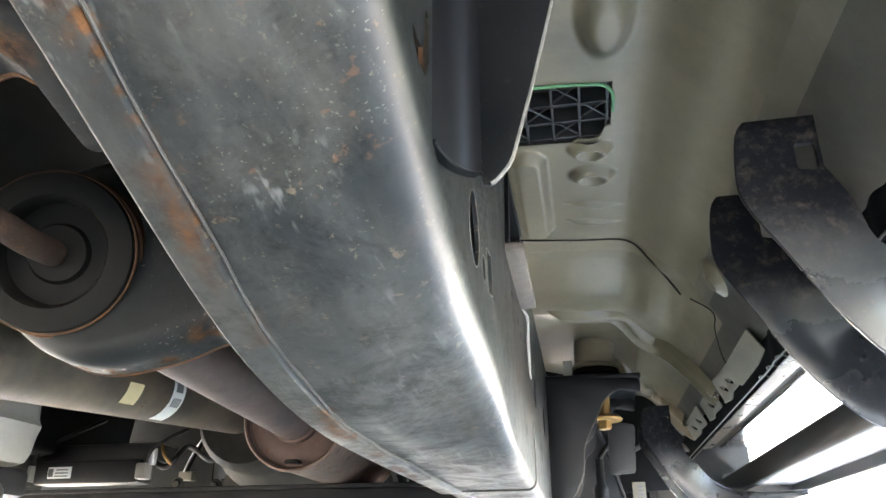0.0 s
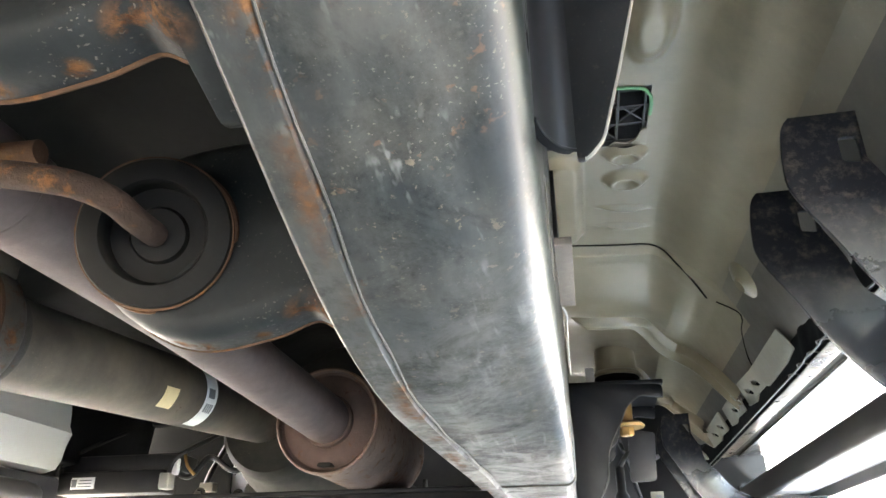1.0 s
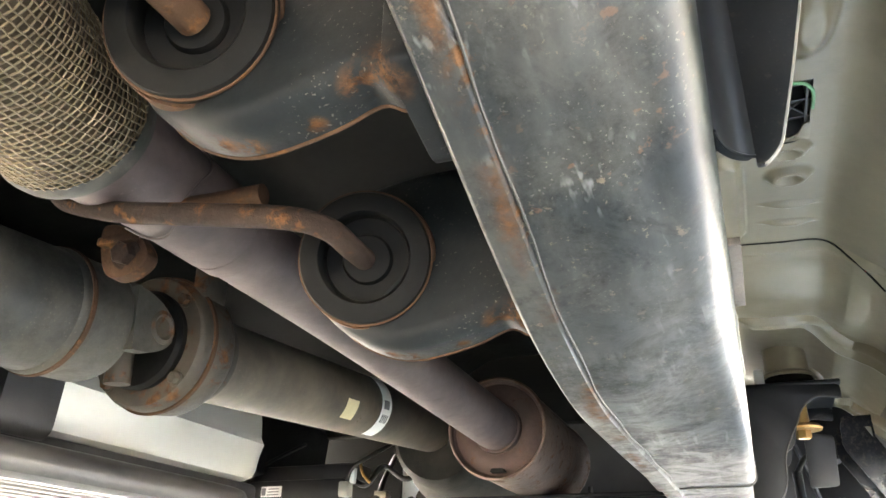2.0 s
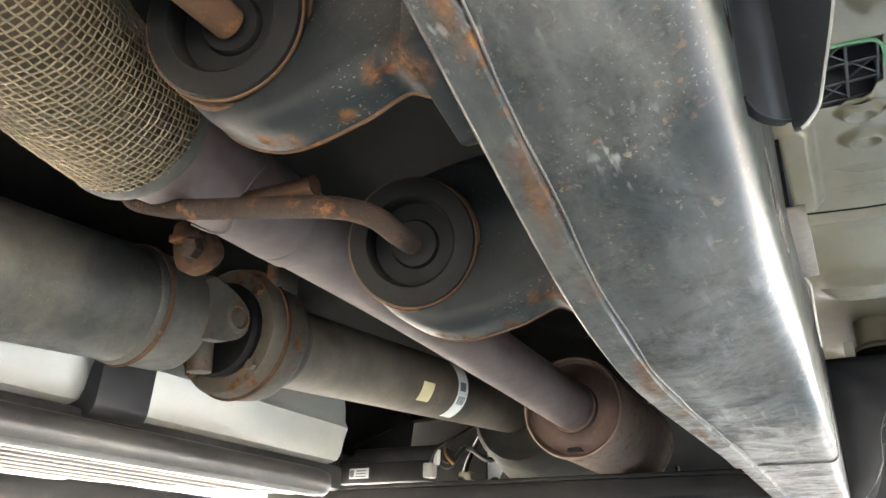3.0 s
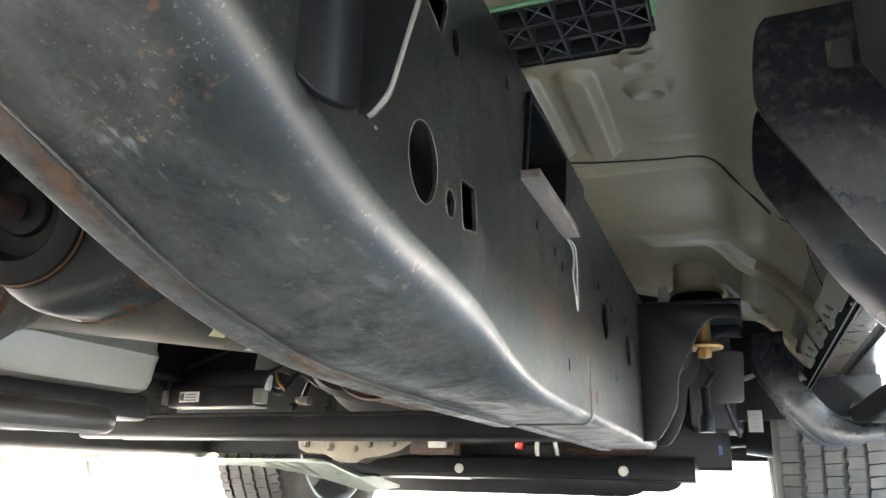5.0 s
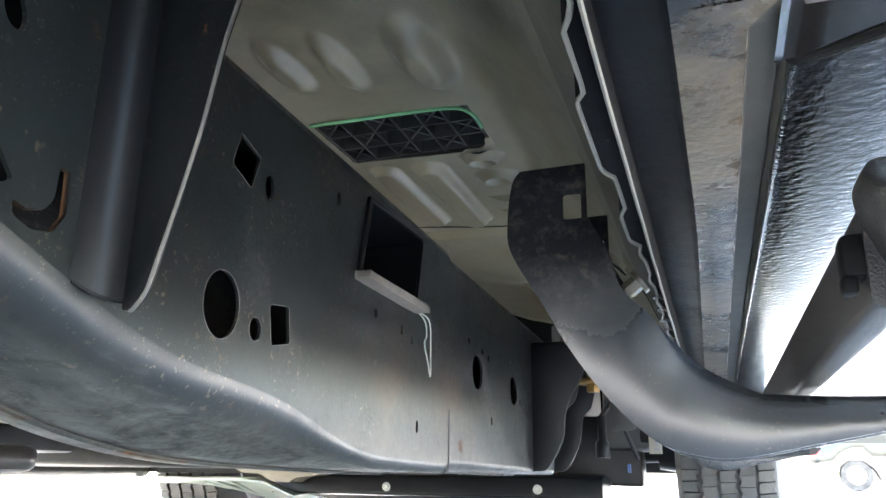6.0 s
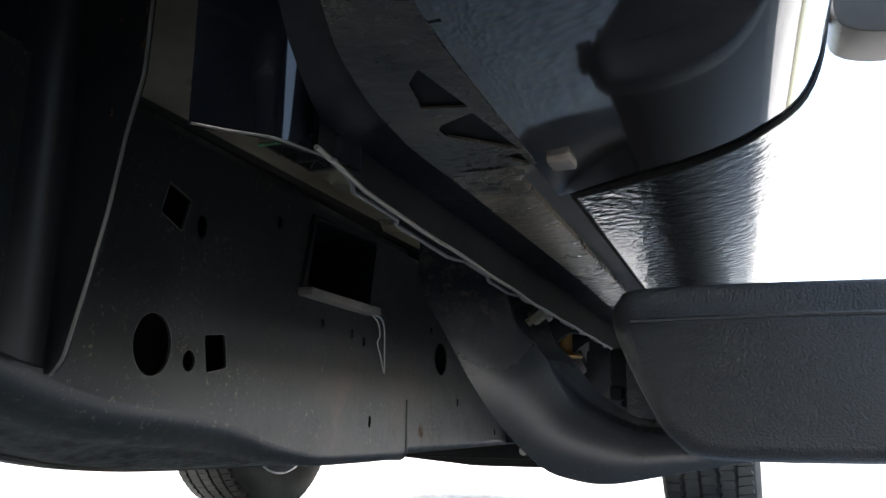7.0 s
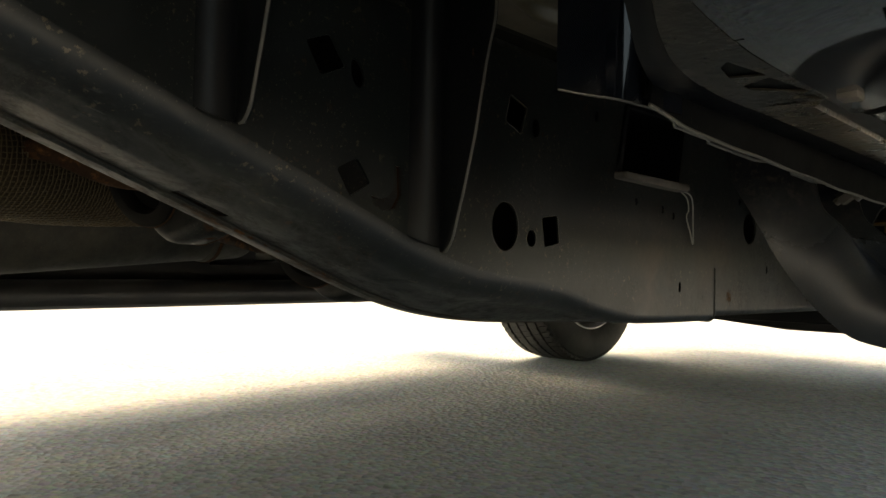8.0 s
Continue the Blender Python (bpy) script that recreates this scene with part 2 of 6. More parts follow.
M_SILL = material("dark olive sill coating", (0.118, 0.104, 0.074), 0.36, 0.0, 0.12, 50, 0.05, DUST, 0.3, rear_shade=(0.12, 0.36))
# Darker tone for the lower part of the sill wall.
M_SILLDARK = material("dark sill wall tone", (0.050, 0.047, 0.038), 0.42, 0.0, 0.2, 50, 0.05, DUST, 0.15)
M_TAB = material("pale primed tab", (0.205, 0.188, 0.148), 0.45, 0.0, 0.1, 60, 0.05, (0.25, 0.22, 0.17), 0.25)
# Near black: the shade of tunnel and recesses is put into this colour.
M_NEARBLACK = material("near black with recess shade put in", (0.0022, 0.0026, 0.0024), 0.6, 0.0, 0.2, 50, 0.05, DUST, 0.01, spec=0.1)
M_PAINT = material("gloss black body paint", (0.0042, 0.0045, 0.0055), 0.07, 0.0, 0.1, 40, 0.0, (0.24, 0.19, 0.13), 0.10, coat=1.0, film=0.5)
M_ENDPAINT = material("deep gloss black end paint", (0.0045, 0.0055, 0.0075), 0.06, 0.0, 0.1, 40, 0.0, spec=0.5, rvar=0.02)
M_CHIP = material("gloss black stone guard coat", (0.0042, 0.0054, 0.0085), 0.11, 0.0, 0.1, 40, 0.30, DUST, 0.05, coat=1.0, peel=1.0, peel_scale=160)
M_TAN = material("glossy chip coat dusted tan", (0.0085, 0.0078, 0.0068), 0.26, 0.0, 0.5, 60, 0.42, (0.30, 0.235, 0.16), 0.26, spec=0.28, rvar=0.03, specks=0.3, peel=0.9, peel_scale=170)
M_TANDUST = material("tan dusted glossy chip coat", (0.012, 0.010, 0.008), 0.26, 0.0, 0.5, 45, 0.42, (0.34, 0.250, 0.155), 0.65, spec=0.32, rvar=0.05, peel=1.0, peel_scale=150)
M_TROUGH = material("dusty grey sill strip", (0.046, 0.041, 0.034), 0.5, 0.0, 0.2, 60, 0.05, (0.22, 0.18, 0.13), 0.25, spec=0.25)
M_GUARD = material("dirty black sill coat", (0.0040, 0.0046, 0.0060), 0.36, 0.0, 0.35, 60, 0.10, (0.22, 0.185, 0.14), 0.025, spec=0.10, rvar=0.05, specks=2.0, patches=0.04, peel=0.3, peel_scale=240)
M_FLANGE = material("matt black flange dirt", (0.0024, 0.0029, 0.0036), 0.75, 0.0, 0.3, 60, 0.05, (0.24, 0.22, 0.19), 0.02, spec=0.05, specks=5.0)
M_BLACK = material("black textured plastic", (0.012, 0.012, 0.013), 0.5, 0.0, 0.2, 300, 0.2, DUST, 0.06)
M_TREADALU = material("bare aluminium tread underside", (0.46, 0.46, 0.45), 0.30, 0.9, 0.08, 60, 0.03, (0.30, 0.28, 0.24), 0.15)
M_BAR = material("grained black step plastic", (0.0140, 0.0134, 0.0126), 0.38, 0.0, 0.15, 500, 0.34, (0.25, 0.24, 0.22), 0.06, peel=1.0, peel_scale=950, spec=0.38)
M_STEP = material("satin black powder coat", (0.014, 0.0165, 0.019), 0.24, 0.0, 0.2, 150, 0.02, (0.22, 0.17, 0.12), 0.02, rvar=0.02)
M_DUSTY = material("satin black powder coat, dusty at the top", (0.0155, 0.0182, 0.0205), 0.22, 0.0, 0.2, 120, 0.02, (0.15, 0.10, 0.07), 0.08, rvar=0.015, spec=0.6, film=0.2, specks=2.0, grime=(0.392, 0.456))
M_RUBBER = material("black rubber bushing", (0.0024, 0.0026, 0.0025), 0.62, 0.0, 0.35, 60, 0.12, (0.10, 0.08, 0.055), 0.05, spec=0.09)
M_RUSTY = material("rusty steel rod", (0.022, 0.0120, 0.0080), 0.88, 0.0, 0.6, 120, 1.0, (0.046, 0.029, 0.019), 0.5, rust=0.40, rust_scale=55, spec=0.2)
M_ORANGE = material("orange rusted steel", (0.042, 0.021, 0.012), 0.85, 0.0, 0.6, 70, 0.9, (0.090, 0.050, 0.026), 0.4, rust=0.42, rust_scale=45, spec=0.12)
M_PIPE = material("brown heat tinted exhaust steel", (0.078, 0.053, 0.050), 0.62, 0.2, 0.5, 55, 0.3, (0.16, 0.12, 0.095), 0.40, rust=0.16, rust_scale=40)
M_CAT = material("rust brown muffler steel", (0.090, 0.053, 0.038), 0.70, 0.1, 0.6, 110, 0.6, (0.14, 0.09, 0.065), 0.45, rust=0.42, rust_scale=42)
M_SCORCH = material("scorched dark rust steel", (0.040, 0.024, 0.020), 0.7, 0.15, 0.5, 90, 0.4, (0.11, 0.055, 0.035), 0.5, rust=0.36, rust_scale=36)
M_BRAID = material("woven steel mesh", (0.15, 0.118, 0.074), 0.44, 0.6, 0.4, 120, 0.1, (0.22, 0.14, 0.07), 0.4, rust=0.2, rust_scale=30)
M_BRAID_IN = material("dull brass flex core", (0.060, 0.040, 0.022), 0.55, 0.5, 0.5, 90, 0.4)
M_SHAFT = material("brown grey drive shaft steel", (0.074, 0.060, 0.042), 0.58, 0.15, 0.5, 30, 0.2, (0.22, 0.165, 0.115), 0.5, rust=0.16, rust_scale=20)
M_SHAFT_D = material("dark drive shaft steel", (0.022, 0.023, 0.020), 0.5, 0.3, 0.45, 50, 0.25, (0.13, 0.105, 0.072), 0.45, rust=0.13, rust_scale=24, mottle=0.15)
M_YOKE = material("rust edged cast yoke", (0.030, 0.025, 0.019), 0.6, 0.3, 0.5, 70, 0.4, (0.13, 0.095, 0.06), 0.3, rust=0.46, rust_scale=20)
M_TANK = material("pale grey tank shield", (0.53, 0.515, 0.455), 0.36, 0.35, 0.05, 30, 0.04, (0.45, 0.42, 0.36), 0.2)
M_TRAY = material("black tank tray", (0.018, 0.018, 0.019), 0.36, 0.0, 0.2, 80, 0.08, DUST, 0.15)
M_ALU = material("dark stained casting", (0.020, 0.020, 0.018), 0.6, 0.0, 0.4, 60, 0.2, (0.10, 0.085, 0.06), 0.3, spec=0.12)
M_SUMP = material("stained cast sump", (0.17, 0.150, 0.115), 0.5, 0.4, 0.35, 40, 0.3, (0.09, 0.07, 0.045), 0.6, rvar=0.08)
M_GREENPL = material("grey green deflector plastic", (0.21, 0.24, 0.21), 0.35, 0.0, 0.1, 60, 0.08, DUST, 0.25)
M_WHITE = material("white label paper", (0.82, 0.82, 0.80), 0.5, 0.0, 0.04, 60, 0.02)
M_YELLOW = material("yellowed label paper", (0.72, 0.60, 0.34), 0.6, 0.0, 0.2, 90, 0.05)
M_INK = material("grey label print", (0.16, 0.16, 0.17), 0.6, 0.0, 0.1, 60, 0.0)
M_WIRE = material("white plastic clip wire", (0.33, 0.32, 0.28), 0.4, 0.0, 0.05, 60, 0.0)
M_ZINC = material("zinc plated bolt", (0.55, 0.53, 0.46), 0.35, 0.9, 0.15, 90, 0.1)
M_GOLD = material("yellow zinc washer bolt", (0.30, 0.17, 0.055), 0.42, 0.5, 0.2, 90, 0.1)
M_GREEN = material("green gasket foam", (0.12, 0.29, 0.14), 0.7, 0.0, 0.12, 90, 0.1)
M_TYRE = material("black tyre rubber", (0.022, 0.022, 0.0215), 0.7, 0.0, 0.2, 90, 0.15, (0.20, 0.19, 0.165), 0.3)
M_RIM = material("silver wheel alloy", (0.60, 0.60, 0.60), 0.3, 0.9, 0.08, 60, 0.05)
M_WELD = material("pale weld bead", (0.04, 0.038, 0.034), 0.45, 0.4, 0.25, 200, 0.4, DUST, 0.15)
M_LIP = material("dusty seal lip", (0.060, 0.050, 0.040), 0.75, 0.0, 0.25, 150, 0.5, (0.3, 0.25, 0.2), 0.5)
M_SEALRED = material("red brown sealer", (0.20, 0.035, 0.025), 0.6, 0.0, 0.2, 90, 0.1)
M_SEAL = material("grey seam sealer", (0.105, 0.097, 0.080), 0.5, 0.0, 0.15, 200, 0.3)
M_CARPAINT = material("dark grey car paint", (0.006, 0.006, 0.007), 0.15, 0.0, 0.05, 30, 0.0, coat=1.0)
M_GLASS = material("dark car glass", (0.02, 0.022, 0.024), 0.05, 0.0, 0.05, 30, 0.0)
M_LAMP = material("red lamp lens", (0.55, 0.02, 0.015), 0.15, 0.0, 0.05, 30, 0.0, coat=1.0)
M_BLUE = material("blue plug plastic", (0.012, 0.05, 0.16), 0.4, 0.0, 0.1, 60, 0.0)
M_BARK = material("grey bark", (0.16, 0.12, 0.09), 0.85, 0.0, 0.3, 40, 0.6)
M_LEAF = material("bright green leaves", (0.085, 0.16, 0.035), 0.5, 0.0, 0.4, 20, 0.1)
M_GREYPOST = material("grey painted post", (0.35, 0.36, 0.36), 0.5, 0.2, 0.1, 40, 0.05)


def ground_material():
    m = bpy.data.materials.new("pale pebbled concrete")
    m.use_nodes = True
    n, l = m.node_tree.nodes, m.node_tree.links
    p = n["Principled BSDF"]
    tc = n.new("ShaderNodeTexCoord")
    vor = n.new("ShaderNodeTexVoronoi")
    vor.inputs["Scale"].default_value = 75.0
    no1, no2 = n.new("ShaderNodeTexNoise"), n.new("ShaderNodeTexNoise")
    no1.inputs["Scale"].default_value, no1.inputs["Detail"].default_value = 2.2, 6.0
    no2.inputs["Scale"].default_value, no2.inputs["Detail"].default_value = 45.0, 8.0
    for t in (vor, no1, no2):
        l.new(tc.outputs["Object"], t.inputs["Vector"])
    ramp = n.new("ShaderNodeValToRGB")
    ramp.color_ramp.elements[0].color, ramp.color_ramp.elements[1].color = (0.37, 0.36, 0.32, 1), (0.66, 0.645, 0.585, 1)
    ramp.color_ramp.elements[0].position, ramp.color_ramp.elements[1].position = 0.32, 0.68
    mx = n.new("ShaderNodeMix")
    mx.inputs[0].default_value = 0.5
    l.new(no1.outputs["Fac"], mx.inputs[2])
    l.new(no2.outputs["Fac"], mx.inputs[3])
    l.new(mx.outputs[0], ramp.inputs["Fac"])
    peb = n.new("ShaderNodeMix")
    peb.data_type = "RGBA"
    peb.inputs[0].default_value = 0.28
    l.new(ramp.outputs["Color"], peb.inputs[6])
    l.new(vor.outputs["Color"], peb.inputs[7])
    hs = n.new("ShaderNodeHueSaturation")
    hs.inputs["Saturation"].default_value = 0.42
    l.new(peb.outputs[2], hs.inputs["Color"])
    l.new(hs.outputs["Color"], p.inputs["Base Color"])
    p.inputs["Roughness"].default_value = 0.9
    add = n.new("ShaderNodeMath")
    add.operation = "ADD"
    l.new(vor.outputs["Distance"], add.inputs[0])
    l.new(no2.outputs["Fac"], add.inputs[1])
    b = n.new("ShaderNodeBump")
    b.inputs["Strength"].default_value, b.inputs["Distance"].default_value = 0.8, 0.006
    l.new(add.outputs[0], b.inputs["Height"])
    l.new(b.outputs["Normal"], p.inputs["Normal"])
    return m


M_GROUND = ground_material()


# ---- mesh helpers ----
def finish(bm, angle=38.0):
    bmesh.ops.remove_doubles(bm, verts=bm.verts, dist=0.00002)
    bmesh.ops.recalc_face_normals(bm, faces=bm.faces)
    return bm


def link_mesh(name, bm, mat, angle=38.0):
    me = bpy.data.meshes.new(name)
    bm.to_mesh(me)
    bm.free()
    me.materials.append(mat)
    me.shade_smooth()
    me.set_sharp_from_angle(angle=radians(angle))
    return new(name, me)


def part(name, bm, mat, parent=None, label="", angle=38.0):
    ob = link_mesh(name, finish(bm), mat, angle)
    if parent is not None:
        ob.parent = parent
        if parent.parent is None:
            ob.matrix_parent_inverse = Matrix.Translation(-parent.location)
    if label:
        tagged(ob, label)
    return ob


def thing(name, at, label, category, group=""):
    ob = new(name)
    ob.location = at
    ob.empty_display_size = 0.05
    return tagged(ob, label, category, group)


def solid(name, bm, mat, label, category, kind="", group="", angle=38.0):
    return tagged(part(name, bm, mat, None, "", angle), label, category, group, kind)


def box(x0, x1, y0, y1, z0, z1, bevel=0.003, segments=2, bm=None, turn=None):
    own = bmesh.new()
    bmesh.ops.create_cube(own, size=1.0)
    for v in own.verts:
        v.co = Vector(((x0 + x1) / 2 + v.co.x * (x1 - x0), (y0 + y1) / 2 + v.co.y * (y1 - y0), (z0 + z1) / 2 + v.co.z * (z1 - z0)))
    if bevel:
        bmesh.ops.bevel(own, geom=own.edges, offset=bevel, segments=segments, profile=0.5, affect="EDGES")
    if turn is not None:
        c = Vector(((x0 + x1) / 2, (y0 + y1) / 2, (z0 + z1) / 2))
        bmesh.ops.transform(own, matrix=Matrix.Translation(c) @ turn @ Matrix.Translation(-c), verts=own.verts)
    return merge(bm, own)


def merge(bm, own):
    if bm is None:
        return own
    me = bpy.data.meshes.new("tmp")
    own.to_mesh(me)
    own.free()
    bm.from_mesh(me)
    bpy.data.meshes.remove(me)
    return bm


def prism(outline, lo, hi, axis="y", bevel=0.0015, segments=2, bm=None, holes=()):
    """A plate cut to an outline, lo to hi along an axis; outlines are (x, z) for y, (y, z) for x, (x, y) for z."""
    def at(a, b, c):
        return {"y": (a, c, b), "x": (c, a, b), "z": (a, b, c)}[axis]
    own = bmesh.new()
    edges = []
    for loop in (outline, *holes):
        vs = [own.verts.new(at(a, b, lo)) for a, b in loop]
        edges += [own.edges.new((vs[i], vs[(i + 1) % len(vs)])) for i in range(len(vs))]
    bmesh.ops.triangle_fill(own, use_beauty=True, use_dissolve=False, edges=edges)
    ex = bmesh.ops.extrude_face_region(own, geom=own.faces[:])
    d = Vector(at(0, 0, hi - lo))
    bmesh.ops.translate(own, vec=d, verts=[g for g in ex["geom"] if isinstance(g, bmesh.types.BMVert)])
    bmesh.ops.recalc_face_normals(own, faces=own.faces)
    if bevel:
        sharp = [e for e in own.edges if len(e.link_faces) == 2 and e.calc_face_angle(0) > 1.2]
        bmesh.ops.bevel(own, geom=sharp, offset=bevel, segments=segments, profile=0.5, affect="EDGES", clamp_overlap=True)
    return merge(bm, own)


def smooth_line(points, per=8):
    pts = [Vector(p) for p in points]
    out = []
    for i in range(len(pts) - 1):
        p0, p1, p2, p3 = pts[max(i - 1, 0)], pts[i], pts[i + 1], pts[min(i + 2, len(pts) - 1)]
        for k in range(per):
            t = k / per
            out.append(0.5 * ((2 * p1) + (p2 - p0) * t + (2 * p0 - 5 * p1 + 4 * p2 - p3) * t * t + (3 * p1 - p0 - 3 * p2 + p3) * t ** 3))
    out.append(pts[-1])
    return out


def smooth_outline(points, per=4):
    """A closed 2D outline, rounded through its points."""
    n, out = len(points), []
    pts = [Vector(p) for p in points]
    for i in range(n):
        p0, p1, p2, p3 = pts[i - 1], pts[i], pts[(i + 1) % n], pts[(i + 2) % n]
        for k in range(per):
            t = k / per
            v = 0.5 * ((2 * p1) + (p2 - p0) * t + (2 * p0 - 5 * p1 + 4 * p2 - p3) * t * t + (3 * p1 - p0 - 3 * p2 + p3) * t ** 3)
            out.append((v.x, v.y))
    return out


def rounded(points, r, seg=4):
    """A closed 2D outline with its corners rounded."""
    out, n = [], len(points)
    for i in range(n):
        a, b, c = Vector(points[i - 1]), Vector(points[i]), Vector(points[(i + 1) % n])
        u, w = (a - b), (c - b)
        k = min(r, u.length * 0.45, w.length * 0.45)
        s, e = b + u.normalized() * k, b + w.normalized() * k
        for j in range(seg + 1):
            t = j / seg
            v = s * (1 - t) ** 2 + b * 2 * t * (1 - t) + e * t * t
            out.append((v.x, v.y))
    return out


def ellipse(cy, cz, ry, rz, seg=20, turn=0.0):
    c, s = math.cos(turn), math.sin(turn)
    return [(cy + ry * math.cos(a) * c - rz * math.sin(a) * s, cz + ry * math.cos(a) * s + rz * math.sin(a) * c)
            for a in (2 * math.pi * i / seg for i in range(seg))]


def tube(points, radius, seg=16, bm=None, caps=True, per=8, smooth=True):
    path = smooth_line(points, per) if smooth and len(points) > 2 else [Vector(p) for p in points]
    radii = radius if callable(radius) else (lambda t: radius)
    own = bmesh.new()
    rings, up = [], None
    for i, p in enumerate(path):
        d = (path[min(i + 1, len(path) - 1)] - path[max(i - 1, 0)]).normalized()
        if up is None:
            up = d.orthogonal().normalized()
        up = (up - d * up.dot(d)).normalized()
        side = d.cross(up)
        r = radii(i / (len(path) - 1))
        rings.append([own.verts.new(p + (up * math.cos(a) + side * math.sin(a)) * r) for a in (2 * math.pi * k / seg for k in range(seg))])
    for a, b in zip(rings, rings[1:]):
        for k in range(seg):
            own.faces.new((a[k], a[(k + 1) % seg], b[(k + 1) % seg], b[k]))
    if caps:
        own.faces.new(rings[0][::-1])
        own.faces.new(rings[-1])
    return merge(bm, own)


def lathe(profile, origin, direction, seg=40, bm=None, closed=False):
    """Turns (radius, height) points round an axis."""
    d = Vector(direction).normalized()
    u = d.orthogonal().normalized()
    w = d.cross(u)
    o = Vector(origin)
    own = bmesh.new()
    rings = []
    for r, h in profile:
        if r < 1e-6:
            rings.append([own.verts.new(o + d * h)])
        else:
            rings.append([own.verts.new(o + d * h + (u * math.cos(a) + w * math.sin(a)) * r) for a in (2 * math.pi * k / seg for k in range(seg))])
    pairs = list(zip(rings, rings[1:])) + ([(rings[-1], rings[0])] if closed else [])
    for a, b in pairs:
        for k in range(seg):
            k2 = (k + 1) % seg
            if len(a) == 1 and len(b) == 1:
                continue
            if len(a) == 1:
                own.faces.new((a[0], b[k2], b[k]))
            elif len(b) == 1:
                own.faces.new((a[k], a[k2], b[0]))
            else:
                own.faces.new((a[k], a[k2], b[k2], b[k]))
    return merge(bm, own)


def sweep(sections, bm=None, close=False, caps=False):
    """Joins equal sections (lists of points) into one skin."""
    own = bmesh.new()
    rings = [[own.verts.new(p) for p in s] for s in sections]
    n = len(rings[0])
    for a, b in zip(rings, rings[1:]):
        for k in range(n if close else n - 1):
            own.faces.new((a[k], a[(k + 1) % n], b[(k + 1) % n], b[k]))
    if caps and close:
        own.faces.new(rings[0][::-1])
        own.faces.new(rings[-1])
    return merge(bm, own)


def thicken(bm, depth):
    bmesh.ops.recalc_face_normals(bm, faces=bm.faces)
    bmesh.ops.solidify(bm, geom=bm.faces[:], thickness=depth)
    return bm


def between(x, table):
    """Smooth value from a short table of (x, value)."""
    if x <= table[0][0]:
        return table[0][1]
    for (a, va), (b, vb) in zip(table, table[1:]):
        if x <= b:
            t = (x - a) / (b - a)
            return va + (vb - va) * t
    return table[-1][1]


def hexbolt(at, direction, r, h, bm=None, washer=0.0):
    bm = lathe([(0, 0), (r, 0), (r, h * 0.85), (r * 0.85, h), (0, h)], at, direction, 6, bm)
    if washer:
        lathe([(0, -h * 0.1), (washer, -h * 0.1), (washer, h * 0.18), (0, h * 0.18)], at, direction, 24, bm)
    return bm


# ---- ground and surroundings ----
gbm = bmesh.new()
bmesh.ops.create_grid(gbm, x_segments=2, y_segments=2, size=300.0)
solid("ground", gbm, M_GROUND, "pale pebbled concrete ground in sun and truck shade", "ground", "structure")


# ---- right frame rail ----
ZB = [(-1.6, 0.62), (-0.5, 0.62), (-0.3, 0.575), (-0.1, 0.508), (0.05, 0.452), (0.193, 0.398), (0.258, 0.3725), (0.31, 0.352), (0.36, 0.3345), (0.42, 0.319),
      (0.50, 0.3075), (0.585, 0.3025), (0.70, 0.299), (0.85, 0.2955), (1.8, 0.285)]


def rail_bottom(y):
    return sum(between(y + d, ZB) for d in (-0.03, -0.015, 0.0, 0.015, 0.03)) / 5


def rail_top(y):
    return max(0.605 - 0.025 * (y - 0.5), rail_bottom(y) + 0.215)


FACE = -0.060
LIFT = [(-2.0, 0.006), (0.34, 0.007), (0.40, 0.011), (0.45, 0.016), (0.50, 0.0185), (0.55, 0.017), (0.61, 0.009), (0.67, 0.003), (0.73, 0.0), (2.0, 0.0)]
BELLY = [(-2.0, -0.112), (0.34, -0.118), (0.42, -0.138), (0.50, -0.140), (2.0, -0.140)]
CORNER_R = [(-2.0, 0.030), (0.36, 0.031), (0.48, 0.029), (0.55, 0.025), (0.62, 0.017), (0.70, 0.012), (2.0, 0.010)]


def rail_lift(y):
    """How far the outer lower edge stands above the belly of the rail."""
    return sum(between(y + d, LIFT) for d in (-0.016, -0.008, 0.0, 0.008, 0.016)) / 5


def corner_r(y):
    return sum(between(y + d, CORNER_R) for d in (-0.016, 0.0, 0.016)) / 3


def corner_arc(y, lift=0.0, inset=0.0):
    """From the side wall round the lower edge and down the shallow facet to the flat belly."""
    zb, f, up, r = rail_bottom(y) + lift, FACE - inset, rail_lift(y), corner_r(y)
    pts = [(f - r * (1 - math.cos(a)), zb + up + r - r * math.sin(a)) for a in (math.pi / 2 * k / 8 for k in range(9))]
    end = between(y, BELLY)
    for k in range(1, 7):
        u = k / 6
        pts.append((f - r + (end - f + r) * u, zb + up * (1 - u) ** 1.2))
    return pts


DRAIN = (0.122, 0.168)


